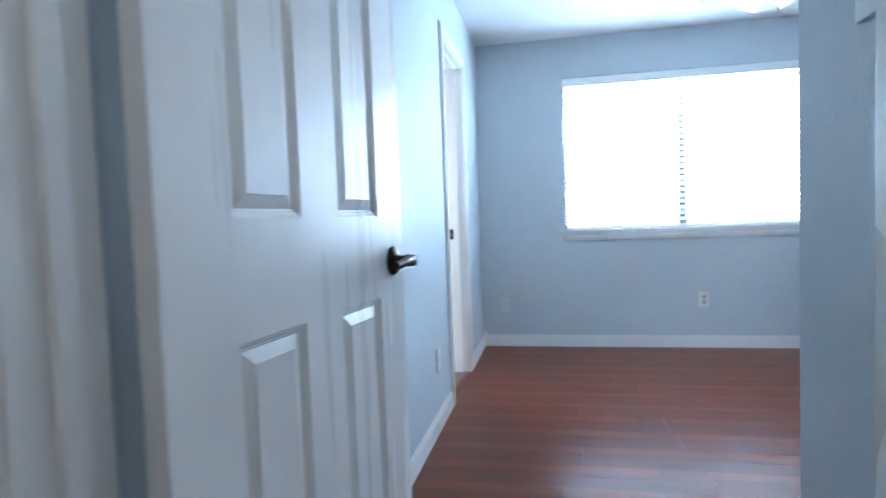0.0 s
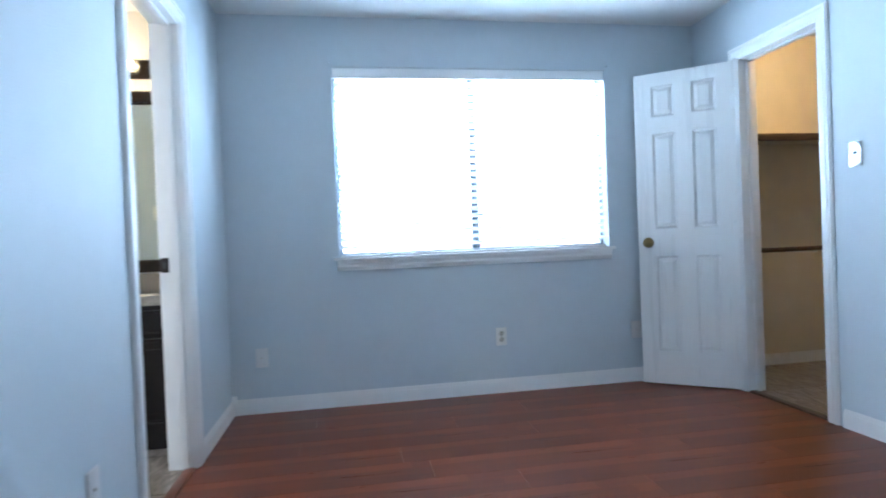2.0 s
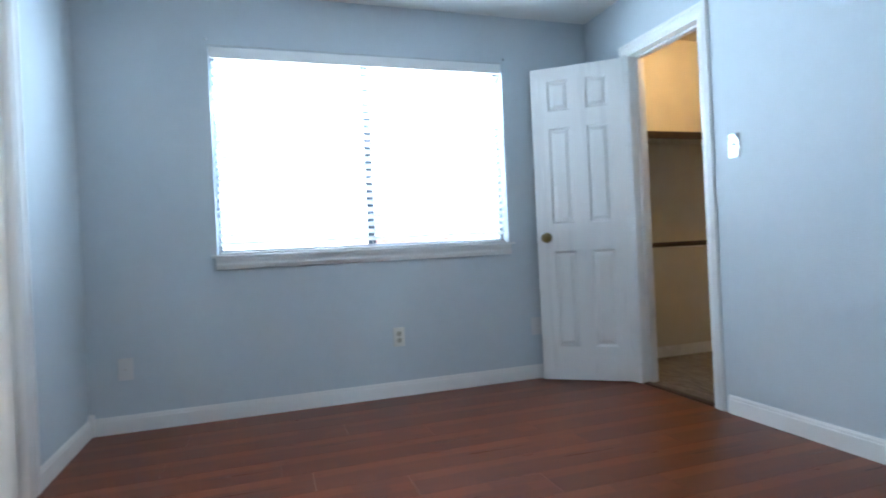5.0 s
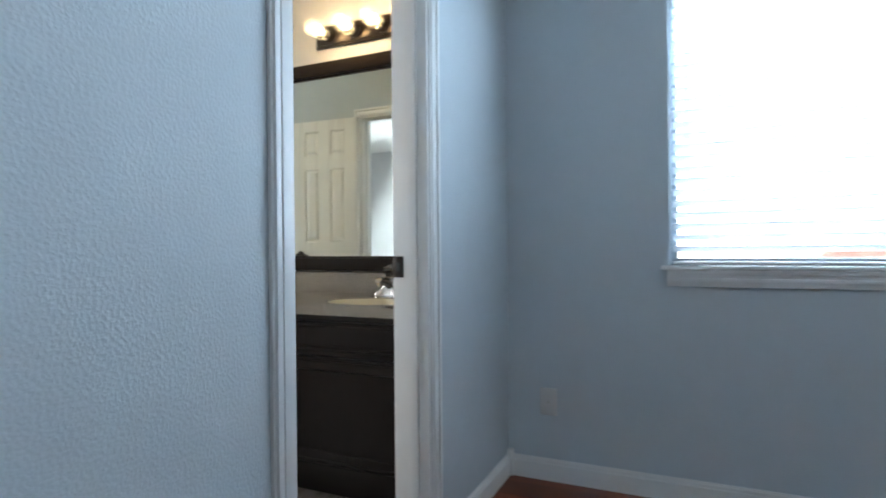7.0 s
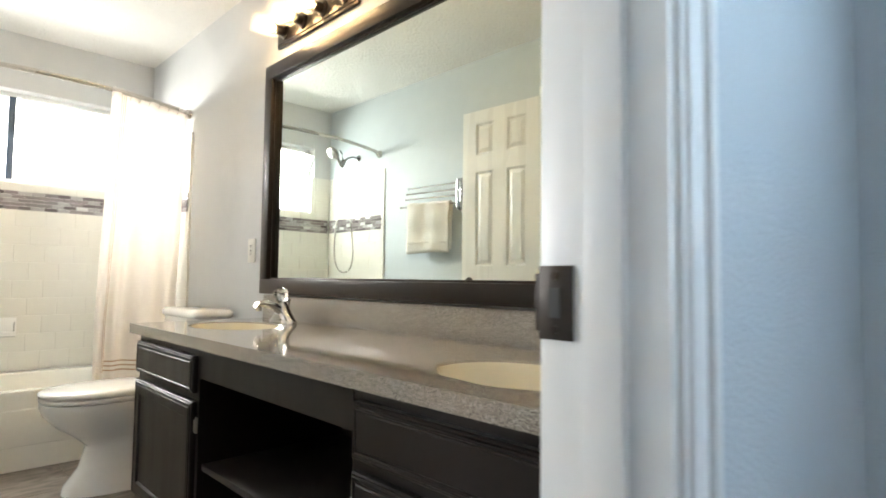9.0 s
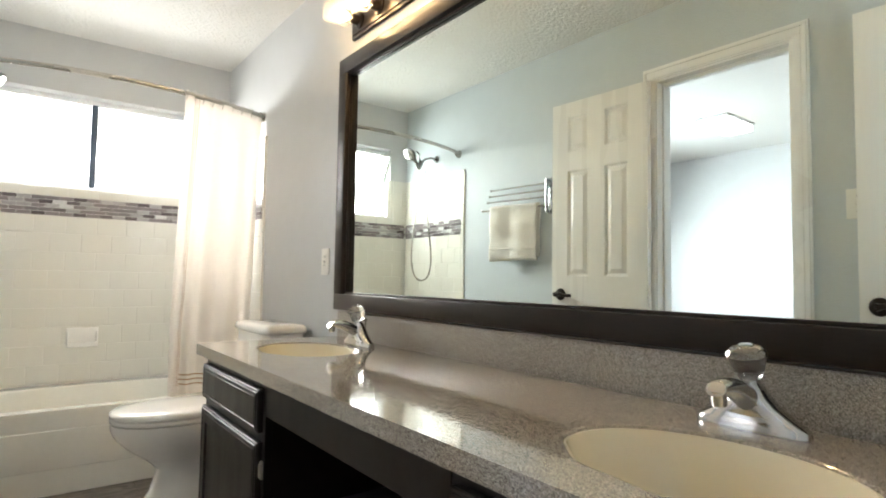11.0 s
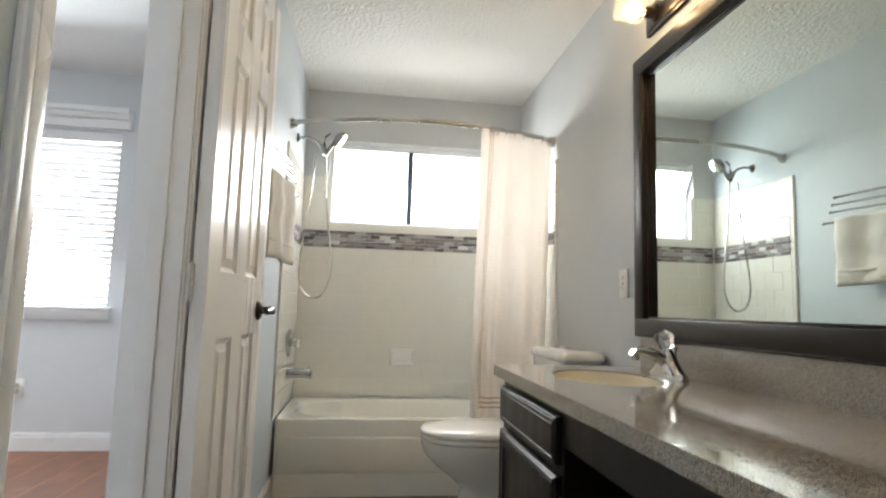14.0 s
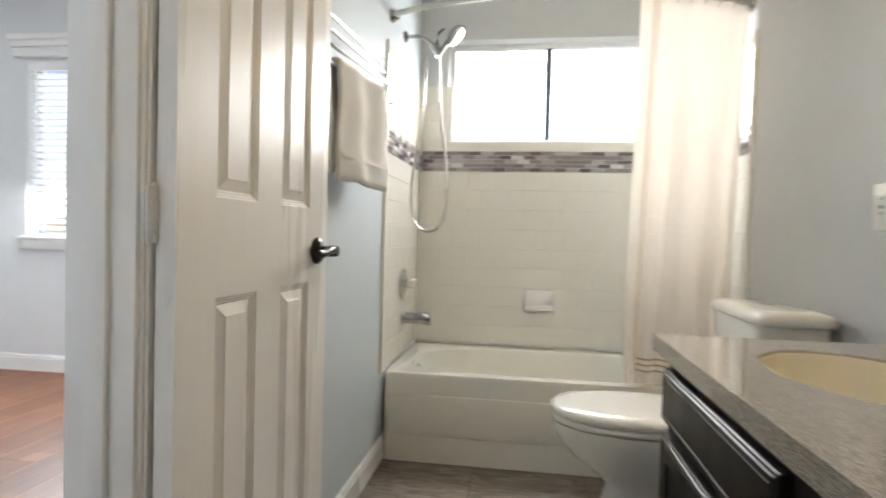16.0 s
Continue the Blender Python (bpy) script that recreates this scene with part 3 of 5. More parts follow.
# ---- windows ----
def window(name, axis, c, out, a0, a1, z0, z1, mull, label, pale=False):
    """Aluminium slider set in the depth of a wall; out: the way outdoors along the axis."""
    w = thing(name, label, "window", kind="structure")

    def bx(p0, p1, q0, q1, za, zb, bev=0.002):
        if axis == "x":
            return box(B(), min(q0, q1), p0, za, max(q0, q1), p1, zb, bev)
        return box(B(), p0, min(q0, q1), za, p1, max(q0, q1), zb, bev)
    f0, f1 = c + out * 0.085, c + out * 0.125
    for nm, g in (("frame_bar", (a0, a0 + 0.028, z0, z1)), ("frame_bar", (a1 - 0.028, a1, z0, z1)),
                  ("frame_bar", (a0 + 0.028, a1 - 0.028, z0, z0 + 0.028)), ("frame_bar", (a0 + 0.028, a1 - 0.028, z1 - 0.028, z1)),
                  ("mullion", (mull - 0.018 - 0.008 * (axis == "y"), mull + 0.018 + 0.008 * (axis == "y"), z0 + 0.028, z1 - 0.028))):
        # frame bars take a pale colour for the glare; the mullion stays dark
        part(nm, bx(g[0], g[1], f0, f1, g[2], g[3]), (WHITEM if pale else GLAREALU) if nm == "frame_bar" else ALU, w)
    for p0, p1 in ((a0 + 0.028, mull - 0.018), (mull + 0.018, a1 - 0.028)):
        p = part("pane", bx(p0, p1, f0 + out * 0.016, f0 + out * 0.02, z0 + 0.028, z1 - 0.028, 0), GLASS, w)
        p.visible_shadow = False
    return w


window("window_1", "y", 0, 1, *wn_hole, 1.56, "aluminium sliding window behind white blinds")
window("window_2", "x", BX, -1, *win_b, -0.765, "small aluminium sliding bathroom window", True)
window("window_3", "x", GX, -1, -4.2, -2.72, 0.91, 2.08, -3.5, "aluminium sliding window of the next room")

# white sill and moulded apron under the bedroom window
sill = thing("window_sill", "white moulded window sill and apron", "window sill", kind="structure")
part("stool", box(B(), 0.635, -0.035, 0.904, 2.485, 0.085, 0.920, 0.004), TRIM, sill)
bm = B()
for d, za, zb in ((0.013, 0.840, 0.904), (0.019, 0.856, 0.872), (0.024, 0.884, 0.904)):
    box(bm, 0.655, -d, za, 2.465, -0.0005, zb, 0.002)
part("apron", bm, TRIM, sill)
sill = thing("window_sill_guest", "white moulded window sill of the next room", "window sill", kind="structure")
part("stool", box(B(), GX - 0.085, -4.24, 0.89, GX + 0.035, -2.68, 0.91, 0.004), TRIM, sill)
part("apron", box(B(), GX + 0.0005, -4.22, 0.825, GX + 0.016, -2.70, 0.89, 0.003), TRIM, sill)


def blinds(name, m, width, z0, z1, label, tilt=-26, pitch=0.0445):
    """Horizontal slat blinds hung along local x, facing local -y."""
    b = thing(name, label, "blinds", m)
    part("valance", box(B(), 0.001, -0.046, z1 - 0.062, width - 0.001, -0.034, z1 + 0.0015, 0.003), TRIM, b, "white valance board")
    part("headrail", box(B(), 0.006, -0.026, z1 - 0.045, width - 0.006, 0.022, z1 - 0.003, 0.002), TRIM, b)
    bm = B()
    n = 5
    rows = []
    for k in range(n):
        u = -0.5 + k / (n - 1)
        rows.append((u * 0.048, 0.003 * (1 - (2 * u) ** 2)))
    ring = [(y, z + 0.0013) for y, z in rows] + [(y, z - 0.0013) for y, z in reversed(rows)]
    c, s = math.cos(radians(tilt)), math.sin(radians(tilt))
    ends = []
    for x in (0.008, width - 0.008):
        ends.append([bm.verts.new((x, y * c - z * s, y * s + z * c)) for y, z in ring])
    loft(bm, ends)
    me = finish(bm, "slat", SLAT, 35)
    z = z1 - 0.085
    while z > z0 + 0.035:
        o = new("slat", me)
        o.parent = b
        o.location = (0, 0, z)
        z -= pitch
    part("bottom_rail", box(B(), 0.008, -0.024, z0 + 0.002, width - 0.008, 0.024, z0 + 0.015, 0.003), TRIM, b)
    for f in (0.09, 0.5, 0.91):
        bm = B()
        for y in (-0.0265, 0.0265):
            rod(bm, (width * f, y, z0 + 0.02), (width * f, y, z1 - 0.05), 0.0009, seg=6)
        part("ladder_cord", bm, TRIM, b)
    part("tilt_wand", rod(B(), (0.06, -0.045, z1 - 0.75), (0.06, -0.045, z1 - 0.06), 0.004, seg=8), CRYSTAL, b)
    return b


blinds("window_blinds", pose(0.668, 0.045, 0), 1.784, 0.920, 2.093, "white horizontal slat blinds half open before bright daylight")
blinds("window_blinds_guest", pose(GX - 0.04, -4.197, 0, 0, 0, 90), 1.474, 0.91, 2.078, "white horizontal slat blinds glowing with daylight", tilt=-30)
# thin curtain wire above the window on two small hooks
wire = thing("curtain_wire", "thin dark curtain wire on two small hooks", "curtain wire")
part("wire", rod(B(), (0.66, -0.010, 2.100), (2.46, -0.010, 2.096), 0.0013, seg=8), NICKEL, wire)
for x, z in ((0.652, 2.133), (2.478, 2.127)):
    bm = rod(B(), (x, -0.0005, z), (x, -0.02, z), 0.010, 0.007)
    rod(bm, (x, -0.010, z), (1.56 + (x - 1.56) * 0.991, -0.010, z - 0.033), 0.0012, seg=8)
    part("hook", bm, WALL, wire)
bm = B()
for d, za, zb in ((0.05, 2.10, 2.16), (0.075, 2.16, 2.20), (0.095, 2.20, 2.235)):
    box(bm, GX + 0.0005, -4.27, za, GX + d, -2.65, zb, 0.004)
solid("window_cornice", bm, TRIM, "white crown moulding cornice above the window", "cornice", "structure")

# bright sky beyond the windows
solid("backdrop_north", box(B(), -34, 60, -20, 40, 60.1, 60), SKYGLOW, "bright hazy sky", "backdrop", "structure", smooth=None)
solid("backdrop_west", box(B(), -60.1, -40, -20, -60, 40, 60), HAZE, "bright hazy sky", "backdrop", "structure", smooth=None)
solid("ground", box(B(), -200, -200, -3.3, 200, 200, -3.1), LAWN, "dry grassy ground outside", "ground", "structure", smooth=None)
house = thing("neighbour_house", "pale stucco house with a reddish tiled roof", "house", pose(6.2, 16, -3.1))
part("house_wall", box(B(), -2.6, 0, 0, 2.6, 7, 3.2), STUCCO, house)
bm = B()
v = [bm.verts.new(p) for p in ((-3.2, -0.5, 3.1), (3.2, -0.5, 3.1), (3.2, 7.5, 3.1), (-3.2, 7.5, 3.1), (0, 1.2, 5.5), (0, 6, 5.5))]
for f in ((0, 1, 4), (1, 2, 5, 4), (2, 3, 5), (3, 0, 4, 5), (3, 2, 1, 0)):
    bm.faces.new([v[k] for k in f])
part("roof", bm, ROOFT, house, smooth=None)


# ---- plates on the walls ----
def wall_plate(m, kind, label, material=PLATEM):
    """A cover plate lying in local x-z, facing local -y, centred on the origin."""
    name = {"duplex": "outlet", "decora": "outlet", "switch": "light_switch"}.get(kind, "wall_plate")
    p = thing(name, label, "outlet" if name == "outlet" else "switch" if kind == "switch" else "wall plate", m)
    part("cover", box(B(), -0.036, -0.0078, -0.058, 0.036, -0.0005, 0.058, 0.0028), material, p)
    if kind == "duplex":
        for z in (0.02, -0.02):
            s = part("socket", rod(B(), (0, -0.0058, z), (0, -0.0095, z), 0.0165, seg=20), SOCKET, p)
            bm = box(B(), -0.0075, -0.0102, z - 0.001, -0.005, -0.0093, z + 0.008)
            box(bm, 0.005, -0.0102, z - 0.001, 0.0075, -0.0093, z + 0.008)
            rod(bm, (0, -0.0093, z - 0.008), (0, -0.0102, z - 0.008), 0.0028, seg=10)
            part("slots", bm, SLOT, s)
        part("screw", rod(B(), (0, -0.0058, 0), (0, -0.0088, 0), 0.0035, seg=10), NICKEL, p)
    elif kind == "decora":
        s = part("socket", box(B(), -0.017, -0.0095, -0.034, 0.017, -0.0058, 0.034, 0.001), material, p)
        bm = B()
        for z in (0.018, -0.02):
            box(bm, -0.0075, -0.0102, z, -0.005, -0.0093, z + 0.009)
            box(bm, 0.005, -0.0102, z, 0.0075, -0.0093, z + 0.009)
        box(bm, -0.006, -0.0105, -0.004, 0.006, -0.0093, 0.004)
        part("slots", bm, SLOT, s)
    elif kind == "switch":
        part("toggle", box(B(), -0.005, -0.020, -0.004, 0.005, -0.0058, 0.014, 0.002), material, p)
        for z in (0.03, -0.03):
            part("screw", rod(B(), (0, -0.0058, z), (0, -0.0088, z), 0.0033, seg=10), NICKEL, p)
    else:
        part("jack", rod(B(), (0, -0.0058, 0), (0, -0.012, 0), 0.005, seg=12), NICKEL, p)
    return p


wall_plate(pose(0.181, 0, 0.336), "cable", "painted cable outlet plate low on the wall", PLATEW)
wall_plate(pose(1.680, 0, 0.366), "duplex", "ivory duplex outlet below the window")
wall_plate(pose(2.625, 0, 0.350), "cable", "painted blank plate behind the closet door", PLATEW)
wall_plate(pose(WX, -1.235, 1.332, 0, 0, -90), "switch", "polished metal light switch plate beside the closet door", POLISH)
wall_plate(pose(WX, -2.188, 0.386, 0, 0, -90), "duplex", "white duplex outlet low on the wall")
wall_plate(pose(0, -1.835, 0.347, 0, 0, 90), "cable", "painted cover plate low on the wall", PLATEW)
wall_plate(pose(RC, -3.575, 1.36, 0, 0, -90), "switch", "painted light switch in the entry recess", PLATEW)
wall_plate(pose(-2.385, 0, 1.087), "decora", "white outlet plate beside the mirror")
wall_plate(pose(-0.825, SW, 1.33, 0, 0, 180), "switch", "white light switch between the two doors")
wall_plate(pose(GX, -3.20, 0.385, 0, 0, 90), "duplex", "white duplex outlet below the window")

# ---- ceiling fan ----
fan = thing("ceiling_fan", "white ceiling fan with grey blades and a lit lamp", "ceiling fan", pose(1.60, -1.60, 0))
part("canopy", spin(B(), [(0.065, CEIL), (0.065, CEIL - 0.02), (0.03, CEIL - 0.06), (0.012, CEIL - 0.065)]), WHITEM, fan)
part("downrod", rod(B(), (0, 0, 2.26), (0, 0, CEIL - 0.05), 0.012), WHITEM, fan)
part("motor", spin(B(), [(0.02, 2.27), (0.09, 2.255), (0.10, 2.22), (0.10, 2.16), (0.075, 2.13), (0.045, 2.12)]), WHITEM, fan)
kit = part("light_kit", spin(B(), [(0.05, 2.125), (0.055, 2.10), (0.03, 2.075), (0.0, 2.07)]), WHITEM, fan)
for k in range(5):
    a = radians(114 + 72 * k)
    m = Matrix.Rotation(a, 4, "Z") @ Matrix.Translation((0, 0, 2.155)) @ Matrix.Rotation(radians(12), 4, "X")
    bm = B()
    outline = [(0.14, -0.045), (0.38, -0.062), (0.43, -0.052), (0.46, -0.02), (0.46, 0.02), (0.43, 0.052), (0.38, 0.062), (0.14, 0.045)]
    loft(bm, [[bm.verts.new(m @ Vector((x, y, z))) for x, y in outline] for z in (-0.004, 0.004)])
    bl = part("blade", bm, BLADE, fan, "grey fan blade")
    bm = box(B(), 0.08, -0.015, -0.012, 0.2, 0.015, -0.004, 0.002)
    bm.transform(m)
    part("blade_iron", bm, WHITEM, bl)
for k in range(3):
    a = radians(150 + 120 * k)
    m = Matrix.Translation((0.075 * math.cos(a), 0.075 * math.sin(a), 2.072)) @ Matrix.Rotation(a, 4, "Z") @ Matrix.Rotation(radians(150), 4, "Y")
    part("shade", spin(B(), [(0.018, 0.0), (0.022, 0.02), (0.040, 0.04), (0.058, 0.085), (0.055, 0.085), (0.038, 0.042), (0.018, 0.02)], m), COOLBULB if k == 0 else WHITEM, kit,
         "glowing glass shade" if k == 0 else "white glass shade")
ch = part("pull_chain", rod(B(), (0.035, 0.02, 1.972), (0.035, 0.02, 2.09), 0.004, seg=8), WHITEM, fan)
part("tip", rod(B(), (0.035, 0.02, 1.948), (0.035, 0.02, 1.972), 0.006, 0.0045, 10), BLACK, ch)

# ---- closet ----
shelf = thing("closet_shelf", "closet shelf with a dark brown front edge", "shelf")
part("board", box(B(), WX + TH + 0.03, -0.2, 1.61, 4.88, 0.119, 1.63), CLOSETP, shelf)
part("front_edge", box(B(), WX + TH + 0.03, -0.222, 1.58, 4.88, -0.2005, 1.627, 0.003), BROWNW, shelf)
rail = thing("closet_rod", "dark brown wooden closet rod", "closet rod")
part("pole", rod(B(), (WX + TH + 0.03, -0.14, 0.85), (4.88, -0.14, 0.85), 0.017), BROWNW, rail)
for x in (3.9, 4.6):
    part("bracket", box(B(), x - 0.008, -0.15, 0.82, x + 0.008, 0.1195, 0.835), WHITEM, rail)
lampc = thing("closet_lamp", "bare bulb lamp on the closet ceiling", "lamp", pose(3.75, -0.55, 0))
part("base", spin(B(), [(0.06, CEIL), (0.06, CEIL - 0.015), (0.03, CEIL - 0.05)]), WHITEM, lampc)
part("bulb", spin(B(), [(0.0, 2.27), (0.022, 2.28), (0.03, 2.305), (0.02, 2.345), (0.013, 2.36)]), WARMBULB, lampc)

# ---- bathroom: vanity ----
VX0, VX1, VY = -2.165, -TH - 0.003, -0.545
L1, R0 = -1.575, -0.77


def cabinet(name, x0, x1, label):
    """A closed vanity unit with a false drawer front above a panelled door."""
    c = thing(name, label, "vanity cabinet", pose(x0, 0, 0))
    w = x1 - x0
    for nm, g in (("side_panel", (0, VY + 0.019, 0.095, 0.016, -0.003, 0.738)), ("side_panel", (w - 0.016, VY + 0.019, 0.095, w, -0.003, 0.738)),
                  ("back_panel", (0.016, -0.012, 0.095, w - 0.016, -0.003, 0.738)), ("bottom_panel", (0.016, VY + 0.019, 0.095, w - 0.016, -0.012, 0.111)),
                  ("face_frame", (0, VY, 0.095, w, VY + 0.0188, 0.738))):
        part(nm, box(B(), *g), ESP, c, smooth=None)
    part("toe_kick", box(B(), 0.0, VY + 0.06, 0.0, w, -0.003, 0.095), ESP, c)
    for nm, z0, z1 in (("drawer_front", 0.598, 0.712), ("cabinet_door", 0.150, 0.572)):
        bm = B()
        a, b_ = 0.018, w - 0.018
        fr = [bm.verts.new((x, VY - 0.014, z)) for x, z in ((a, z0), (b_, z0), (b_, z1), (a, z1))]
        bk = [bm.verts.new((x, VY - 0.0005, z)) for x, z in ((a, z0), (b_, z0), (b_, z1), (a, z1))]
        f = bm.faces.new(fr)
        for k in range(4):
            bm.faces.new((fr[k], bk[k], bk[(k + 1) % 4], fr[(k + 1) % 4]))
        bm.faces.new(list(reversed(bk)))
        bmesh.ops.recalc_face_normals(bm, faces=bm.faces)
        for t_, d_ in ((0.004, 0.0035), (0.005, 0.0), (0.003, 0.0035), (0.007, 0.0), (0.003, -0.0025), (0.005, 0.0), (0.003, 0.002)):
            bmesh.ops.inset_individual(bm, faces=[f], thickness=t_, depth=d_)
        if nm == "cabinet_door":
            bmesh.ops.inset_individual(bm, faces=[f], thickness=0.04, depth=0.0)
            bmesh.ops.inset_individual(bm, faces=[f], thickness=0.007, depth=-0.007)
        d = part(nm, bm, ESP, c, smooth=None)
        if nm == "cabinet_door":
            hx = 0.012 if x0 > -1 else w - 0.012
            for z in (0.22, 0.50):
                bm = box(B(), hx - 0.006, VY - 0.006, z - 0.024, hx + 0.006, VY - 0.0004, z + 0.024, 0.001)
                rod(bm, (hx, VY - 0.008, z - 0.018), (hx, VY - 0.008, z + 0.018), 0.004, seg=8)
                part("hinge", bm, NICKEL, d, "small nickel hinge")
    return c


cabinet("vanity_cabinet", VX0, L1, "espresso-stained vanity cabinet with panelled door and drawer front")
cabinet("vanity_cabinet", R0, VX1, "espresso-stained vanity cabinet with panelled door and drawer front")
mid = thing("open_vanity_shelf", "dark open vanity bay with one middle shelf", "vanity shelf", pose(L1, 0, 0))
w = R0 - L1
part("back_panel", box(B(), 0.0005, -0.02, 0.075, w - 0.0005, -0.003, 0.73), ESPIN, mid)
part("bottom_board", box(B(), 0.0005, VY, 0.075, w - 0.0005, -0.02, 0.097), ESPIN, mid)
part("toe_kick", box(B(), 0.0005, VY + 0.06, 0, w - 0.0005, VY + 0.075, 0.075), ESP, mid)
part("shelf_board", box(B(), 0.0005, VY + 0.012, 0.363, w - 0.0005, -0.02, 0.383, 0.002), ESPIN, mid)
part("top_rail", box(B(), 0.0005, VY - 0.0015, 0.645, w - 0.0005, VY + 0.018, 0.738), ESP, mid)


# worktop with two sink openings
def worktop_bm(x0, x1, y0, y1, z0, z1, sinks):
    """A slab with a rounded front corner and a shell-shaped opening for each sink."""
    bm = B()
    blocks, at = [], x0
    for cx, cy in sinks:
        blocks += [(at, cx - 0.25, None), (cx - 0.25, cx + 0.25, (cx, cy))]
        at = cx + 0.25
    if at < x1:
        blocks.append((at, x1, None))
    for a, b, hole in blocks:
        b = min(b, x1)
        if hole is None:
            for z in (z0, z1):
                bm.faces.new([bm.verts.new(p) for p in ((a, y0, z), (b, y0, z), (b, y1, z), (a, y1, z))])
        else:
            inner = shell(*hole, 0.205, 0.15)
            outer = []
            for px, py in inner:
                dx, dy = px - hole[0], py - hole[1]
                k = min((b - hole[0] if dx > 0 else hole[0] - a) / max(abs(dx), 1e-6), (y1 - hole[1] if dy > 0 else hole[1] - y0) / max(abs(dy), 1e-6))
                outer.append((hole[0] + k * dx, hole[1] + k * dy))
            n = len(inner)
            corners = [(b, y1), (a, y1), (a, y0), (b, y0)]
            for z in (z0, z1):
                iv, ov = [bm.verts.new((*p, z)) for p in inner], [bm.verts.new((*p, z)) for p in outer]
                for k in range(n):
                    m2 = (k + 1) % n
                    loop = [iv[k], ov[k]]
                    for c in corners:
                        p, q = outer[k], outer[m2]
                        if abs(p[0] - q[0]) > 1e-6 and abs(p[1] - q[1]) > 1e-6 and min(p[0], q[0]) - 1e-6 <= c[0] <= max(p[0], q[0]) + 1e-6 and min(p[1], q[1]) - 1e-6 <= c[1] <= max(p[1], q[1]) + 1e-6 \
                                and (abs(p[0] - c[0]) < 1e-6 or abs(p[1] - c[1]) < 1e-6):
                            loop.append(bm.verts.new((*c, z)))
                    bm.faces.new(loop + [ov[m2], iv[m2]])
            for k in range(n):
                (xa, ya), (xb, yb) = inner[k], inner[(k + 1) % n]
                bm.faces.new([bm.verts.new(p) for p in ((xa, ya, z0), (xb, yb, z0), (xb, yb, z1), (xa, ya, z1))])
    for pa, pb in (((x0, y0), (x1, y0)), ((x1, y0), (x1, y1)), ((x1, y1), (x0, y1)), ((x0, y1), (x0, y0))):
        bm.faces.new([bm.verts.new(p) for p in ((*pa, z0), (*pb, z0), (*pb, z1), (*pa, z1))])
    bmesh.ops.remove_doubles(bm, verts=bm.verts, dist=1e-5)
    return bm


def shell(cx, cy, a, b, n=48, wave=0.026):
    """A shell-shaped outline: an oval with a lightly scalloped front."""
    out = []
    for k in range(n):
        t = 2 * math.pi * k / n
        s = 1 + wave * math.cos(9 * t) * max(0.0, -math.sin(t))
        out.append((cx + a * s * math.cos(t), cy + b * s * math.sin(t)))
    return out


SINKS = [(-1.888, -0.300), (-0.49, -0.335)]
top = thing("worktop", "glossy speckled grey-brown granite vanity worktop with backsplash", "worktop")
wt = part("slab", worktop_bm(-2.222, VX1, -0.572, -0.0215, 0.7385, 0.775, SINKS), GRAN, top, smooth=None)
bv = wt.modifiers.new("edge", "BEVEL")
bv.width, bv.segments, bv.limit_method, bv.angle_limit = 0.006, 3, "ANGLE", radians(60)
part("backsplash", box(B(), -2.222, -0.021, 0.7385, VX1, -0.0005, 0.879, 0.003), GRANB, top)
for x, y in SINKS:
    s = thing("sink", "bisque shell-shaped porcelain sink set under the worktop", "sink", pose(x, y, 0))
    bm = B()
    rings = []
    for f, z in ((0.998, 0.7385), (0.998, 0.7705), (0.975, 0.7705), (0.955, 0.755), (0.9, 0.68), (0.72, 0.63), (0.4, 0.612), (0.12, 0.608)):
        rings.append([bm.verts.new((px * f, py * f, z)) for px, py in shell(0, 0, 0.205, 0.15)])
    loft(bm, rings, caps=False)
    bm.faces.new(rings[-1])
    part("bowl", bm, SINKM, s, smooth=60)
    part("drain", spin(B(), [(0.024, 0.6095), (0.024, 0.612), (0.012, 0.6105), (0.0, 0.6105)]), CHROME, s)


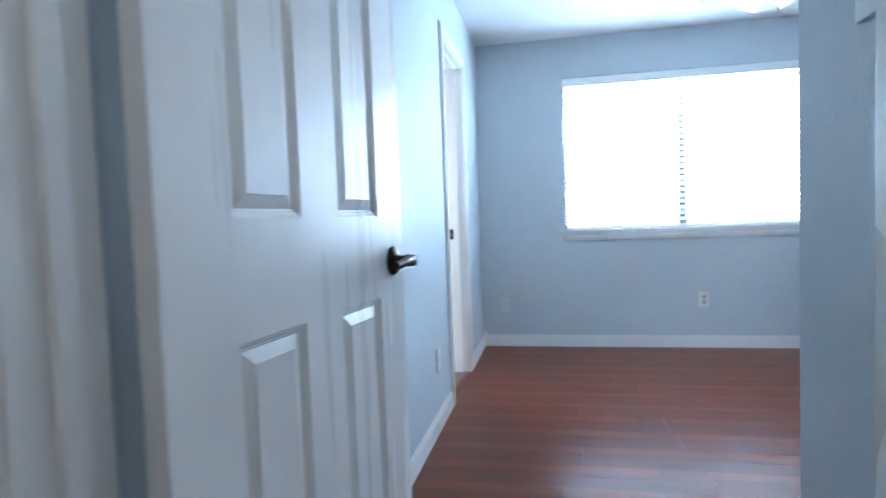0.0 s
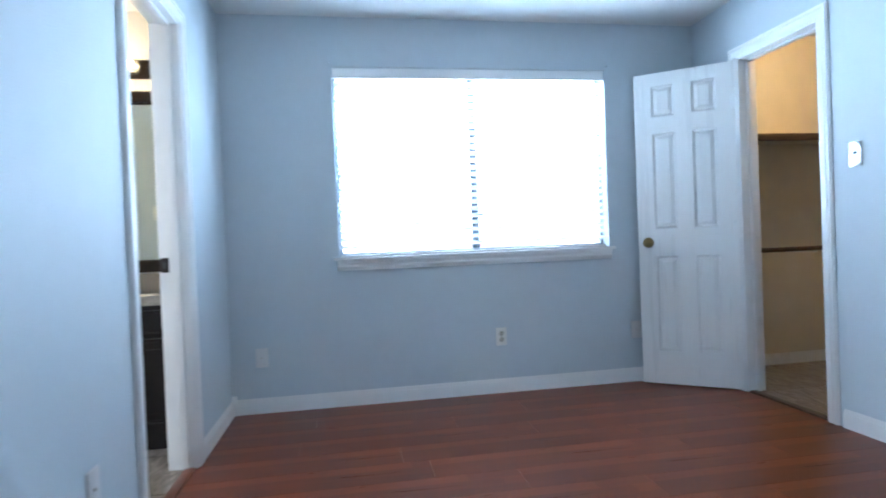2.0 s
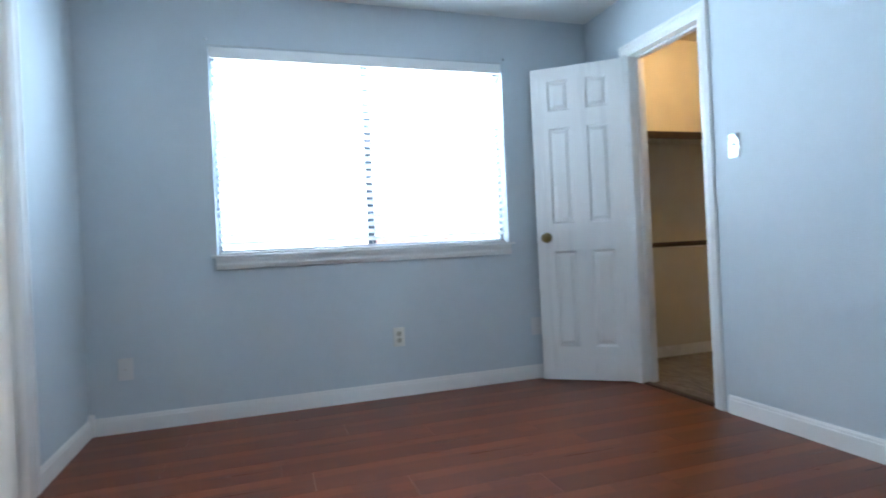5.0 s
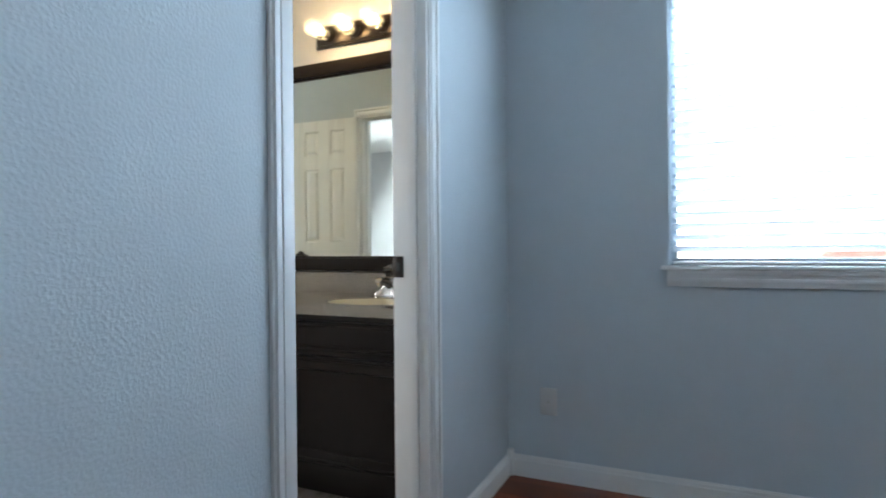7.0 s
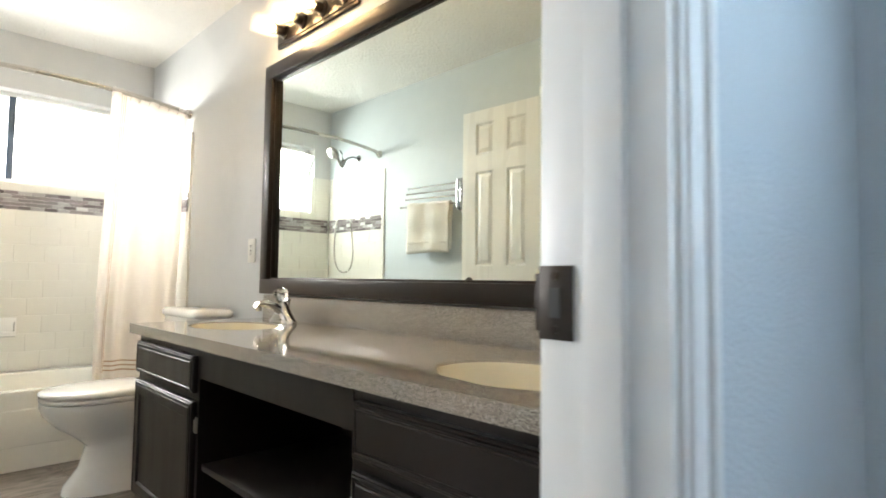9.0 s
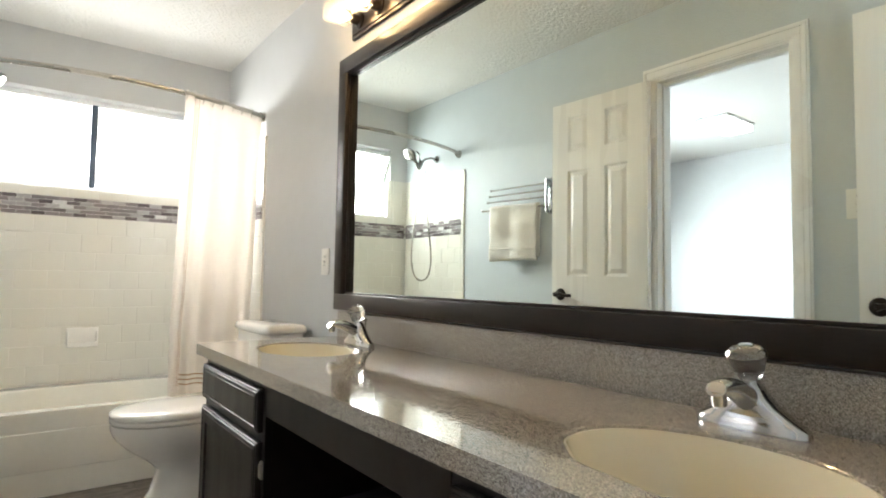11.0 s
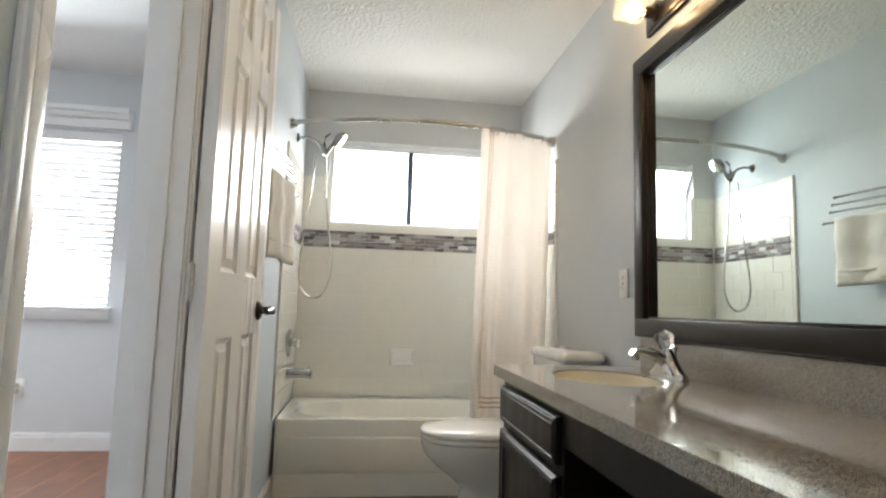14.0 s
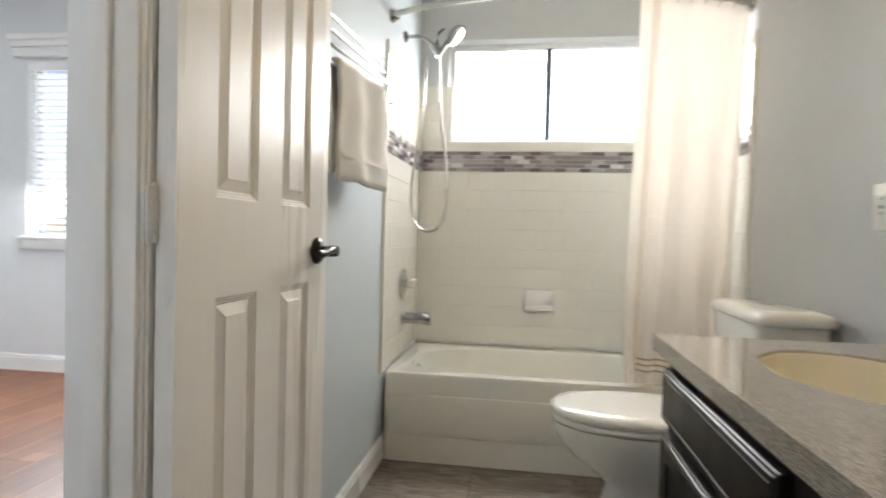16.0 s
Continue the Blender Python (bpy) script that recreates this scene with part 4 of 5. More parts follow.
def faucet(x):
    f = thing("faucet", "chrome centerset faucet with a faceted clear knob", "faucet", pose(x, -0.10, 0.7752))
    bm = B()
    rings = []
    for z, a, b in ((0.0, 0.090, 0.028), (0.012, 0.090, 0.028), (0.018, 0.082, 0.024), (0.028, 0.064, 0.024), (0.042, 0.044, 0.024), (0.056, 0.030, 0.023), (0.068, 0.022, 0.018)):
        rings.append(oval(bm, 0, 0, z, a, b, 28, 3.0))
    loft(bm, rings)
    part("base", bm, CHROME, f, smooth=50)
    bm = B()
    rings = []
    for t in range(11):
        u = t / 10
        y, z = -0.004 - 0.112 * u, 0.046 + 0.034 * math.sin(u * 1.9)
        h, half = 0.021 - 0.010 * u, 0.021 * (1 - 0.22 * u)
        rings.append([bm.verts.new((half * math.cos(k * math.pi / 6), y + 0.006 * math.sin(k * math.pi / 6), z + h * math.sin(k * math.pi / 6))) for k in range(12)])
    loft(bm, rings)
    sp = part("spout", bm, CHROME, f, smooth=50)
    part("aerator", rod(B(), (0, -0.106, 0.052), (0, -0.108, 0.074), 0.0115, 0.0125), CHROME, sp)
    part("stem", spin(B(), [(0.024, 0.0), (0.022, 0.016), (0.015, 0.026), (0.014, 0.036)], Matrix.Translation((0, 0.004, 0.052)) @ Matrix.Rotation(radians(14), 4, "X"), 20), CHROME, f, smooth=50)
    m = Matrix.Translation((0, -0.004, 0.086)) @ Matrix.Rotation(radians(14), 4, "X")
    kn = part("handle", spin(B(), [(0.018, 0.0), (0.024, 0.010), (0.031, 0.034), (0.033, 0.040), (0.027, 0.050), (0.013, 0.054)], m, 9), CRYSTAL, f, "faceted clear acrylic knob", None)
    part("cap", spin(B(), [(0.011, 0.0542), (0.011, 0.057), (0.0, 0.058)], m, 16), CHROME, kn)
    part("lift_rod", spin(B(), [(0.0025, 0.0), (0.0025, 0.062), (0.007, 0.066), (0.007, 0.074), (0.0, 0.076)], Matrix.Translation((0, 0.026, 0.02)), 12), CHROME, f, smooth=50)
    return f


faucet(SINKS[0][0])
faucet(-0.53)

# ---- mirror ----
MX0, MX1, MZ0, MZ1 = -2.222, -0.24, 0.886, 1.936
mir = thing("wall_mirror", "large wall mirror in a dark espresso wooden frame", "mirror")
FW = 0.064
for x0, z0, x1, z1 in ((MX0, MZ0, MX1, MZ0 + FW), (MX0, MZ1 - FW, MX1, MZ1), (MX0, MZ0 + FW, MX0 + FW, MZ1 - FW), (MX1 - FW, MZ0 + FW, MX1, MZ1 - FW)):
    part("frame_rail", box(B(), x0, -0.042, z0, x1, -0.001, z1, 0.003), FRAMEW, mir)
    t = 0.008
    if x1 - x0 > 1:
        zz = z1 if z0 < 1 else z0 - t
        part("inner_lip", box(B(), x0 + FW, -0.022, zz, x1 - FW, -0.0125, zz + t, 0.001), FRAMEW, mir)
    else:
        xx = x1 if x0 < -1 else x0 - t
        part("inner_lip", box(B(), xx, -0.022, z0 + t, xx + t, -0.0125, z1 - t, 0.001), FRAMEW, mir)
part("mirror_glass", box(B(), MX0 + FW - 0.004, -0.012, MZ0 + FW - 0.004, MX1 - FW + 0.004, -0.002, MZ1 - FW + 0.004), MIRROR, mir, smooth=None)


def vanity_lamp(x0):
    v = thing("vanity_light", "dark bronze vanity light bar with four lit globe bulbs", "vanity light", pose(x0, 0, 0), "vanity lights above the mirror")
    w = 0.63
    bm = box(B(), 0, -0.016, 2.014, w, -0.0005, 2.125, 0.003)
    box(bm, 0.012, -0.022, 2.026, w - 0.012, -0.0155, 2.113, 0.003)
    part("back_plate", bm, BRONZE, v)
    for k in range(4):
        x = w * (k + 0.5) / 4
        m = Matrix.Translation((x, -0.021, 2.07)) @ Matrix.Rotation(radians(90), 4, "X")
        s = part("socket", spin(B(), [(0.034, 0.0), (0.034, 0.006), (0.022, 0.012), (0.022, 0.05), (0.026, 0.055), (0.018, 0.058)], m, 20), BRONZE, v)
        part("bulb", spin(B(), [(0.013, 0.055), (0.016, 0.066), (0.019, 0.075), (0.0215, 0.086), (0.019, 0.098), (0.011, 0.105), (0.0, 0.107)], m, 20), WARMBULB, s, "glowing globe bulb", 60)
        g = part("glass_cup", spin(B(), [(0.040, 0.052), (0.042, 0.055), (0.042, 0.145), (0.0395, 0.145), (0.0395, 0.056), (0.022, 0.054)], m, 24), CUP, s, "clear glass cup")
        g.visible_shadow = False
    return v


vl = vanity_lamp(-2.164)
copy_thing(vl, pose(-1.005, 0, 0))

# ---- toilet ----
toilet = thing("toilet", "white porcelain toilet with closed lid", "toilet", pose(-2.735, -0.003, 0) @ Matrix.Diagonal((1, 1, 1.052, 1)))
bm = B()
rings = []
for z, a, b, cy in ((0.0, 0.122, 0.245, -0.425), (0.03, 0.118, 0.24, -0.425), (0.10, 0.098, 0.205, -0.405), (0.19, 0.092, 0.19, -0.395), (0.235, 0.115, 0.215, -0.42), (0.28, 0.15, 0.25, -0.45),
                    (0.33, 0.172, 0.275, -0.475), (0.365, 0.184, 0.285, -0.48), (0.385, 0.184, 0.285, -0.48)):
    rings.append(oval(bm, 0, cy, z, a, b, 36, 2.3))
loft(bm, rings)
part("bowl", bm, PORC, toilet, smooth=60)
bm = B()
loft(bm, [oval(bm, 0, -0.485, z, 0.186 * s, 0.283 * s, 36, 2.3) for z, s in ((0.387, 0.97), (0.392, 1.0), (0.402, 1.0), (0.406, 0.98))])
part("seat", bm, PORC, toilet, smooth=60)
bm = B()
loft(bm, [oval(bm, 0, -0.485, z, 0.187 * s, 0.284 * s, 36, 2.3) for z, s in ((0.409, 0.98), (0.413, 1.0), (0.424, 1.0), (0.433, 0.95), (0.438, 0.75), (0.440, 0.3))])
part("lid", bm, PORC, toilet, smooth=60)
bm = B()
loft(bm, [oval(bm, 0, -0.118, z, a, b, 32, 6.0) for z, a, b in ((0.385, 0.19, 0.085), (0.40, 0.20, 0.092), (0.55, 0.212, 0.097), (0.7215, 0.218, 0.10))])
part("tank", bm, PORC, toilet, smooth=60)
bm = B()
loft(bm, [oval(bm, 0, -0.118, z, a, b, 32, 6.0) for z, a, b in ((0.722, 0.226, 0.106), (0.728, 0.232, 0.111), (0.744, 0.232, 0.111), (0.757, 0.222, 0.102), (0.762, 0.17, 0.07))])
tl = part("tank_lid", bm, PORC, toilet, smooth=60)
part("flush_button", spin(B(), [(0.022, 0.7615), (0.022, 0.766), (0.0, 0.767)], Matrix.Translation((0, -0.118, 0))), CHROME, tl)
for x in (-0.075, 0.075):
    part("seat_hinge", box(B(), x - 0.02, -0.232, 0.386, x + 0.02, -0.205, 0.42, 0.004), PORC, toilet)

# ---- bathtub ----
TF = -3.235
tub = thing("bathtub", "cream enamel alcove bathtub with panelled apron", "bathtub")
Y0, Y1, RIM = SW + 0.012, -0.012, 0.385
bm = B()
cy, cx = (Y0 + Y1) / 2, (TF + BX) / 2 + 0.004
hx_, hy_ = (TF - BX) / 2 - 0.008, (Y1 - Y0) / 2
rings = [oval(bm, cx, cy, z, hx_ * s, hy_ * t, 56, p) for z, s, t, p in
         ((0.0, 1, 1, 60), (RIM - 0.012, 1, 1, 60), (RIM, 0.985, 0.995, 40), (RIM, 0.84, 0.915, 3.4), (RIM - 0.012, 0.81, 0.90, 3.2), (0.2, 0.74, 0.85, 3.2), (0.08, 0.62, 0.76, 3.0), (0.06, 0.4, 0.55, 3.0))]
loft(bm, rings)
part("shell", bm, TUBM, tub, smooth=40)
part("apron_panel", box(B(), TF - 0.012, Y0 + 0.02, 0.118, TF + 0.005, Y1 - 0.02, 0.296, 0.006), TUBM, tub)
part("overflow_plate", spin(B(), [(0.028, 0), (0.028, 0.005), (0.01, 0.009), (0.0, 0.009)], Matrix.Translation((-3.60, Y0 + 0.085, 0.32)) @ Matrix.Rotation(radians(-80), 4, "X")), CHROME, tub)

# tub fittings on the south wall
val = thing("shower_valve", "chrome round shower valve with a clear knob", "shower valve", pose(-3.585, SW + 0.012, 0.745, -90, 0, 0))
part("escutcheon", spin(B(), [(0.078, 0), (0.078, 0.004), (0.06, 0.012), (0.02, 0.016)], None, 32), CHROME, val)
part("handle", spin(B(), [(0.014, 0.015), (0.026, 0.03), (0.028, 0.055), (0.02, 0.066), (0.0, 0.068)], None, 10), CRYSTAL, val, smooth=None)
spo = thing("tub_spout", "chrome tub spout with a diverter knob", "tub spout", pose(-3.60, SW + 0.012, 0.572))
part("body", loft(bm := B(), [[bm.verts.new((0.029 * s * math.cos(k * math.pi / 10), y, dz + 0.029 * s * math.sin(k * math.pi / 10))) for k in range(20)]
                             for y, s, dz in ((0, 1.15, 0), (0.012, 1.0, 0), (0.09, 0.98, 0), (0.125, 0.95, -0.003), (0.14, 0.8, -0.012))]), CHROMED, spo, smooth=50)
part("diverter", rod(B(), (0, 0.115, 0.022), (0, 0.115, 0.042), 0.006), CHROME, spo)
sh = thing("hand_shower", "chrome hand shower on a wall arm with a looped hose", "shower head", pose(0.035, 0, -0.025))
AX, AY = -3.58, SW + 0.0005
part("flange", rod(B(), (AX, AY, 1.97), (AX, AY + 0.012, 1.97), 0.028, 0.022, 24), CHROMED, sh)
part("arm", tube(B(), [(AX, AY, 1.97), (AX, AY + 0.06, 1.972), (AX, AY + 0.11, 1.955), (AX, AY + 0.15, 1.92)], 0.009), CHROMED, sh)
part("holder", rod(B(), (AX, AY + 0.14, 1.93), (AX, AY + 0.17, 1.88), 0.017, 0.02), CHROMED, sh)
part("wand", tube(B(), [(AX, AY + 0.165, 1.875), (AX, AY + 0.195, 1.925), (AX, AY + 0.235, 1.975)], 0.013, 12), CHROMED, sh)
d = Vector((0.1, 0.75, -0.66)).normalized()
c = Vector((AX, AY + 0.245, 1.975))
hd = part("head", spin(B(), [(0.014, -0.03), (0.034, -0.020), (0.052, -0.004), (0.056, 0.010), (0.050, 0.017), (0.0, 0.017)], Matrix.Translation(c) @ d.to_track_quat("Z", "Y").to_matrix().to_4x4(), 28), CHROMED, sh, smooth=50)
part("hook", tube(B(), [(AX, AY + 0.17, 1.90), (AX, AY + 0.158, 1.945), (AX, AY + 0.165, 1.985), (AX, AY + 0.19, 2.005)], 0.006, 8), BLACK, sh, "dark plastic hook")
part("nozzle_face", spin(B(), [(0.044, 0.0172), (0.041, 0.019), (0.0, 0.019)], Matrix.Translation(c) @ d.to_track_quat("Z", "Y").to_matrix().to_4x4(), 28), NICKEL, hd)
hose = []
for k in range(41):
    u = k / 40
    z = 1.87 - 0.84 * math.sin(math.pi * u) ** 0.55 if 0 < u < 1 else 1.87
    hose.append((AX + 0.02 * math.sin(math.pi * u), AY + 0.11 + 0.06 * u - 0.075 * math.sin(2 * math.pi * u), z))
part("hose", tube(B(), hose, 0.0065, 8), NICKEL, sh, "ribbed metal hose")

# soap dish in the tiled wall
soap = thing("soap_dish", "white ceramic soap dish set into cream tile", "soap dish", pose(BX, -0.783, 0.648))
bm = box(B(), 0.0075, -0.080, -0.057, 0.020, 0.080, 0.057, 0.005)
box(bm, 0.018, -0.076, -0.053, 0.062, 0.076, -0.034, 0.008)
box(bm, 0.018, -0.076, -0.036, 0.052, -0.066, 0.030, 0.004)
box(bm, 0.018, 0.066, -0.036, 0.052, 0.076, 0.030, 0.004)
box(bm, 0.054, -0.074, -0.040, 0.062, 0.074, -0.022, 0.003)
part("tray", bm, SOAPM, soap)

# ---- curtain ----
RODZ = 1.938


def rod_point(u):
    """The bowed rod from the south wall (0) to the north wall (1)."""
    y = SW + 0.003 + u * (-SW - 0.006)
    return Vector((-3.266 + 0.19 * math.sin(math.pi * min(max((u - 0.0), 0), 1)) ** 0.75, y, RODZ))


cr = thing("shower_rod", "brushed nickel curved shower curtain rod", "shower rod")
part("tube", tube(B(), [rod_point(k / 40) for k in range(41)], 0.0125, 12), NICKEL, cr)
for u, s in ((0, 1), (1, -1)):
    p = rod_point(u)
    part("flange", rod(B(), (p.x, p.y, p.z), (p.x + 0.006, p.y + s * 0.03, p.z), 0.03, 0.017, 24), NICKEL, cr)
cur = thing("shower_curtain", "cream cloth shower curtain drawn aside with striped hem", "shower curtain")


def curtain_point(f, z):
    u = 0.69 + 0.295 * f
    p = rod_point(u)
    drop = (1.94 - z) / 1.6
    wob = 0.017 * math.sin(2 * math.pi * (f * 4.2 + 0.2 * math.sin(5 * f))) + 0.014 * math.sin(2 * math.pi * f * 1.9 + 1.0 + drop)
    wob *= 0.55 + 0.75 * drop
    x = p.x * (1 - min(drop * 1.3, 1)) + (-3.33) * min(drop * 1.3, 1)
    return Vector((x + wob, p.y + 0.01 * drop * (1 - f) + 0.006 * math.sin(9 * f + 2 * drop), z))


def cloth(f0, f1, z0, z1, nf, nz, lift=0.0):
    bm = B()
    rows = [[bm.verts.new(curtain_point(f0 + (f1 - f0) * i / nf, z1 + (z0 - z1) * j / nz) + Vector((lift, 0, 0))) for i in range(nf + 1)] for j in range(nz + 1)]
    for j in range(nz):
        for i in range(nf):
            bm.faces.new((rows[j][i], rows[j][i + 1], rows[j + 1][i + 1], rows[j + 1][i]))
    return bm


co = part("cloth", cloth(0, 1, 0.27, 1.93, 140, 30), CURT, cur, smooth=80)
md = co.modifiers.new("thickness", "SOLIDIFY")
md.thickness = 0.0015
for f in (0.10, 0.125, 0.15):
    o = part("stitch_line", cloth(f, f + 0.007, 0.42, 1.93, 2, 30, 0.003), HEM, cur, smooth=80)
for z in (0.43, 0.455, 0.48):
    o = part("hem_stripe", cloth(0.15, 1, z, z + 0.007, 120, 1, 0.003), HEM, cur, smooth=80)
for k in range(9):
    f = 0.015 + 0.97 * (k / 8) ** 1.15
    p = rod_point(0.69 + 0.295 * f)
    ring = [(p.x + 0.021 * math.sin(a), p.y + 0.004 * math.cos(a), p.z - 0.006 + 0.027 * math.cos(a)) for a in (2 * math.pi * j / 16 for j in range(17))]
    part("ring", tube(B(), ring, 0.0018, 6), NICKEL, cur)

# ---- towel rack and towel ----
rack = thing("towel_rack", "chrome swing-arm towel rack with four arms", "towel rack", pose(-2.37, SW, 0))
part("wall_bar", box(B(), -0.014, 0.0005, 1.42, 0.014, 0.010, 1.64, 0.003), CHROME, rack)
part("post", rod(B(), (0, 0.04, 1.43), (0, 0.04, 1.63), 0.010), CHROME, rack)
for z in (1.435, 1.625):
    part("standoff", rod(B(), (0, 0.009, z), (0, 0.04, z), 0.008), CHROME, rack)
for z, a, ln in ((1.605, 4, 0.46), (1.563, 6, 0.46), (1.522, 8, 0.46), (1.47, 7, 0.51)):
    dx, dy = -math.cos(radians(a)), math.sin(radians(a))
    bm = rod(B(), (dx * 0.008, 0.04 + dy * 0.008, z), (dx * ln, 0.04 + dy * ln, z), 0.0062, seg=12)
    bmesh.ops.create_uvsphere(bm, u_segments=12, v_segments=8, radius=0.0095, matrix=Matrix.Translation((dx * ln, 0.04 + dy * ln, z)))
    part("arm", bm, CHROME, rack)
tw = thing("hand_towel", "white terry hand towel folded over the rack arm", "towel", pose(-2.37, SW + 0.04, 1.47, 0, 0, 180 - 7))
bm = B()
nx, prof = 26, []
for k in range(15):
    prof.append((-0.020 - 0.004 * math.sin(k * 0.8), -0.33 + 0.33 * k / 14))
for k in range(1, 8):
    a = math.pi * k / 8
    prof.append((-0.020 * math.cos(a), 0.022 * math.sin(a)))
for k in range(15):
    prof.append((0.020 + 0.004 * math.sin(k * 0.7), -0.305 * k / 14))
rows = []
for i in range(nx + 1):
    u = i / nx
    rows.append([bm.verts.new((0.06 + 0.375 * u + 0.006 * math.sin(7 * z) * (u - 0.5), y * (1 + 0.25 * math.sin(u * 9 + z * 5)) + 0.004 * math.sin(u * 14), z + 0.006 * math.sin(u * 5) * (-z * 2)))
                 for y, z in prof])
for a, b in zip(rows, rows[1:]):
    for k in range(len(prof) - 1):
        bm.faces.new((a[k], b[k], b[k + 1], a[k + 1]))
t = part("cloth", bm, TERRY, tw, smooth=80)
md = t.modifiers.new("thickness", "SOLIDIFY")
md.thickness, md.offset = 0.012, -0.5
for sgn in (1, -1):
    part("border_band", box(B(), 0.063, sgn * 0.027 - 0.0025, -0.262, 0.432, sgn * 0.027 + 0.0025, -0.248, 0.002), TERRY, tw, "woven border band")

# ---- guest room ceiling light ----
gl = thing("flush_ceiling_light", "lit rectangular flush ceiling light", "ceiling light", pose(-2.55, -4.0, 0))
part("frame", box(B(), -0.14, -0.26, 2.475, 0.14, 0.26, 2.4995, 0.004), WHITEM, gl)
part("diffuser", box(B(), -0.13, -0.25, 2.42, 0.13, 0.25, 2.475, 0.015), PANELGLOW, gl)

# ---- floor pieces ----


def laid(parent, name, material, x0, x1, y0, y1, lx, ly, gap, thick, stagger, origin=(0.0, 0.0)):
    """Boards or tiles over a rectangle: pieces cut at the edges, alike ones on one mesh."""
    cache = {}
    y = origin[1] + math.floor((y0 - origin[1]) / ly) * ly
    rng = random.Random(7)
    while y < y1 - 1e-4:
        off = (rng.random() * lx) if stagger else 0.0
        x = origin[0] + math.floor((x0 - origin[0]) / lx) * lx - off
        while x < x1 - 1e-4:
            a0, a1, b0, b1 = max(x, x0), min(x + lx, x1), max(y, y0), min(y + ly, y1)
            if a1 - a0 > 0.02 and b1 - b0 > 0.02:
                key = (round(a1 - a0, 3), round(b1 - b0, 3))
                if key not in cache:
                    w, d = key
                    bm = B()
                    e, g = min(0.0012, gap), gap / 2
                    lo = [bm.verts.new(p) for p in ((g, g, -thick), (w - g, g, -thick), (w - g, d - g, -thick), (g, d - g, -thick))]
                    md_ = [bm.verts.new(p) for p in ((g, g, -e), (w - g, g, -e), (w - g, d - g, -e), (g, d - g, -e))]
                    hi = [bm.verts.new(p) for p in ((g + e, g + e, 0), (w - g - e, g + e, 0), (w - g - e, d - g - e, 0), (g + e, d - g - e, 0))]
                    loft(bm, [lo, md_, hi])
                    cache[key] = finish(bm, name, material)
                o = new(name, cache[key])
                o.parent = parent
                o.location = (a0, b0, 0.0)
            x += lx
        y += ly


laid(floor, "board", LAM, -0.008, WX, -3.95, -0.001, 1.2, 0.198, 0.0006, 0.006, True)
laid(floor_bath, "tile", STONE, TF + 0.002, -0.052, SW + 0.001, -0.002, 0.465, 0.465, 0.004, 0.006, False, origin=(-2.82, -1.06))
laid(floor_guest, "board", LAM2, GX, -TH - 0.02, -5.3, SW - TH, 1.2, 0.19, 0.0006, 0.006, True)
laid(floor_closet, "tile", STONE, WX + 0.052, 4.9, -2.2, 0.12, 0.465, 0.465, 0.004, 0.006, False)


# ---- wall tiles round the tub ----
def wall_tiles(parent, name, material, place, a0, a1, z0, z1, la, lz, gap, thick, shift=False, holes=(), anchor=0.0):
    """Tiles in a plane: place(a, z, out) gives the world point; built on shared meshes as children."""
    cache = {}
    j, z = 0, z0
    while z < z1 - 1e-4:
        h = min(lz, z1 - z)
        off = (la / 2 if j % 2 else 0.0) if shift else 0.0
        a = anchor + math.floor((a0 - anchor) / la) * la - off
        while a < a1 - 1e-4:
            p0, p1 = max(a, a0), min(a + la, a1)
            q0, q1 = z, z + h
            for h0, h1, k0, k1 in holes:
                if q1 > k0 + 1e-3 and q0 < k1 - 1e-3:
                    if p0 >= h0 - 1e-3 and p1 <= h1 + 1e-3 and q0 >= k0 - 1e-3:
                        p1 = p0
                    elif p0 < h0 < p1:
                        p1 = h0
                    elif p0 < h1 < p1:
                        p0 = h1
                    elif q0 < k0 and p0 >= h0 and p1 <= h1:
                        q1 = k0
            if p1 - p0 > 0.012 and q1 - q0 > 0.008:
                key = (round(p1 - p0, 3), round(q1 - q0, 3))
                if key not in cache:
                    w, d = key
                    bm = B()
                    g, e = gap / 2, min(0.0022, gap * 0.8)
                    o = place(0, 0, 0)
                    rings = []
                    for out, s in ((0.0, 0), (thick - e, 0), (thick, e)):
                        rings.append([bm.verts.new(place(u, v, out) - o) for u, v in ((g + s, g + s), (w - g - s, g + s), (w - g - s, d - g - s), (g + s, d - g - s))])
                    loft(bm, rings)
                    cache[key] = finish(bm, name, material)
                ob = new(name, cache[key])
                ob.parent = parent
                ob.location = place(p0, q0, 0)
            a += la
        z += lz
        j += 1


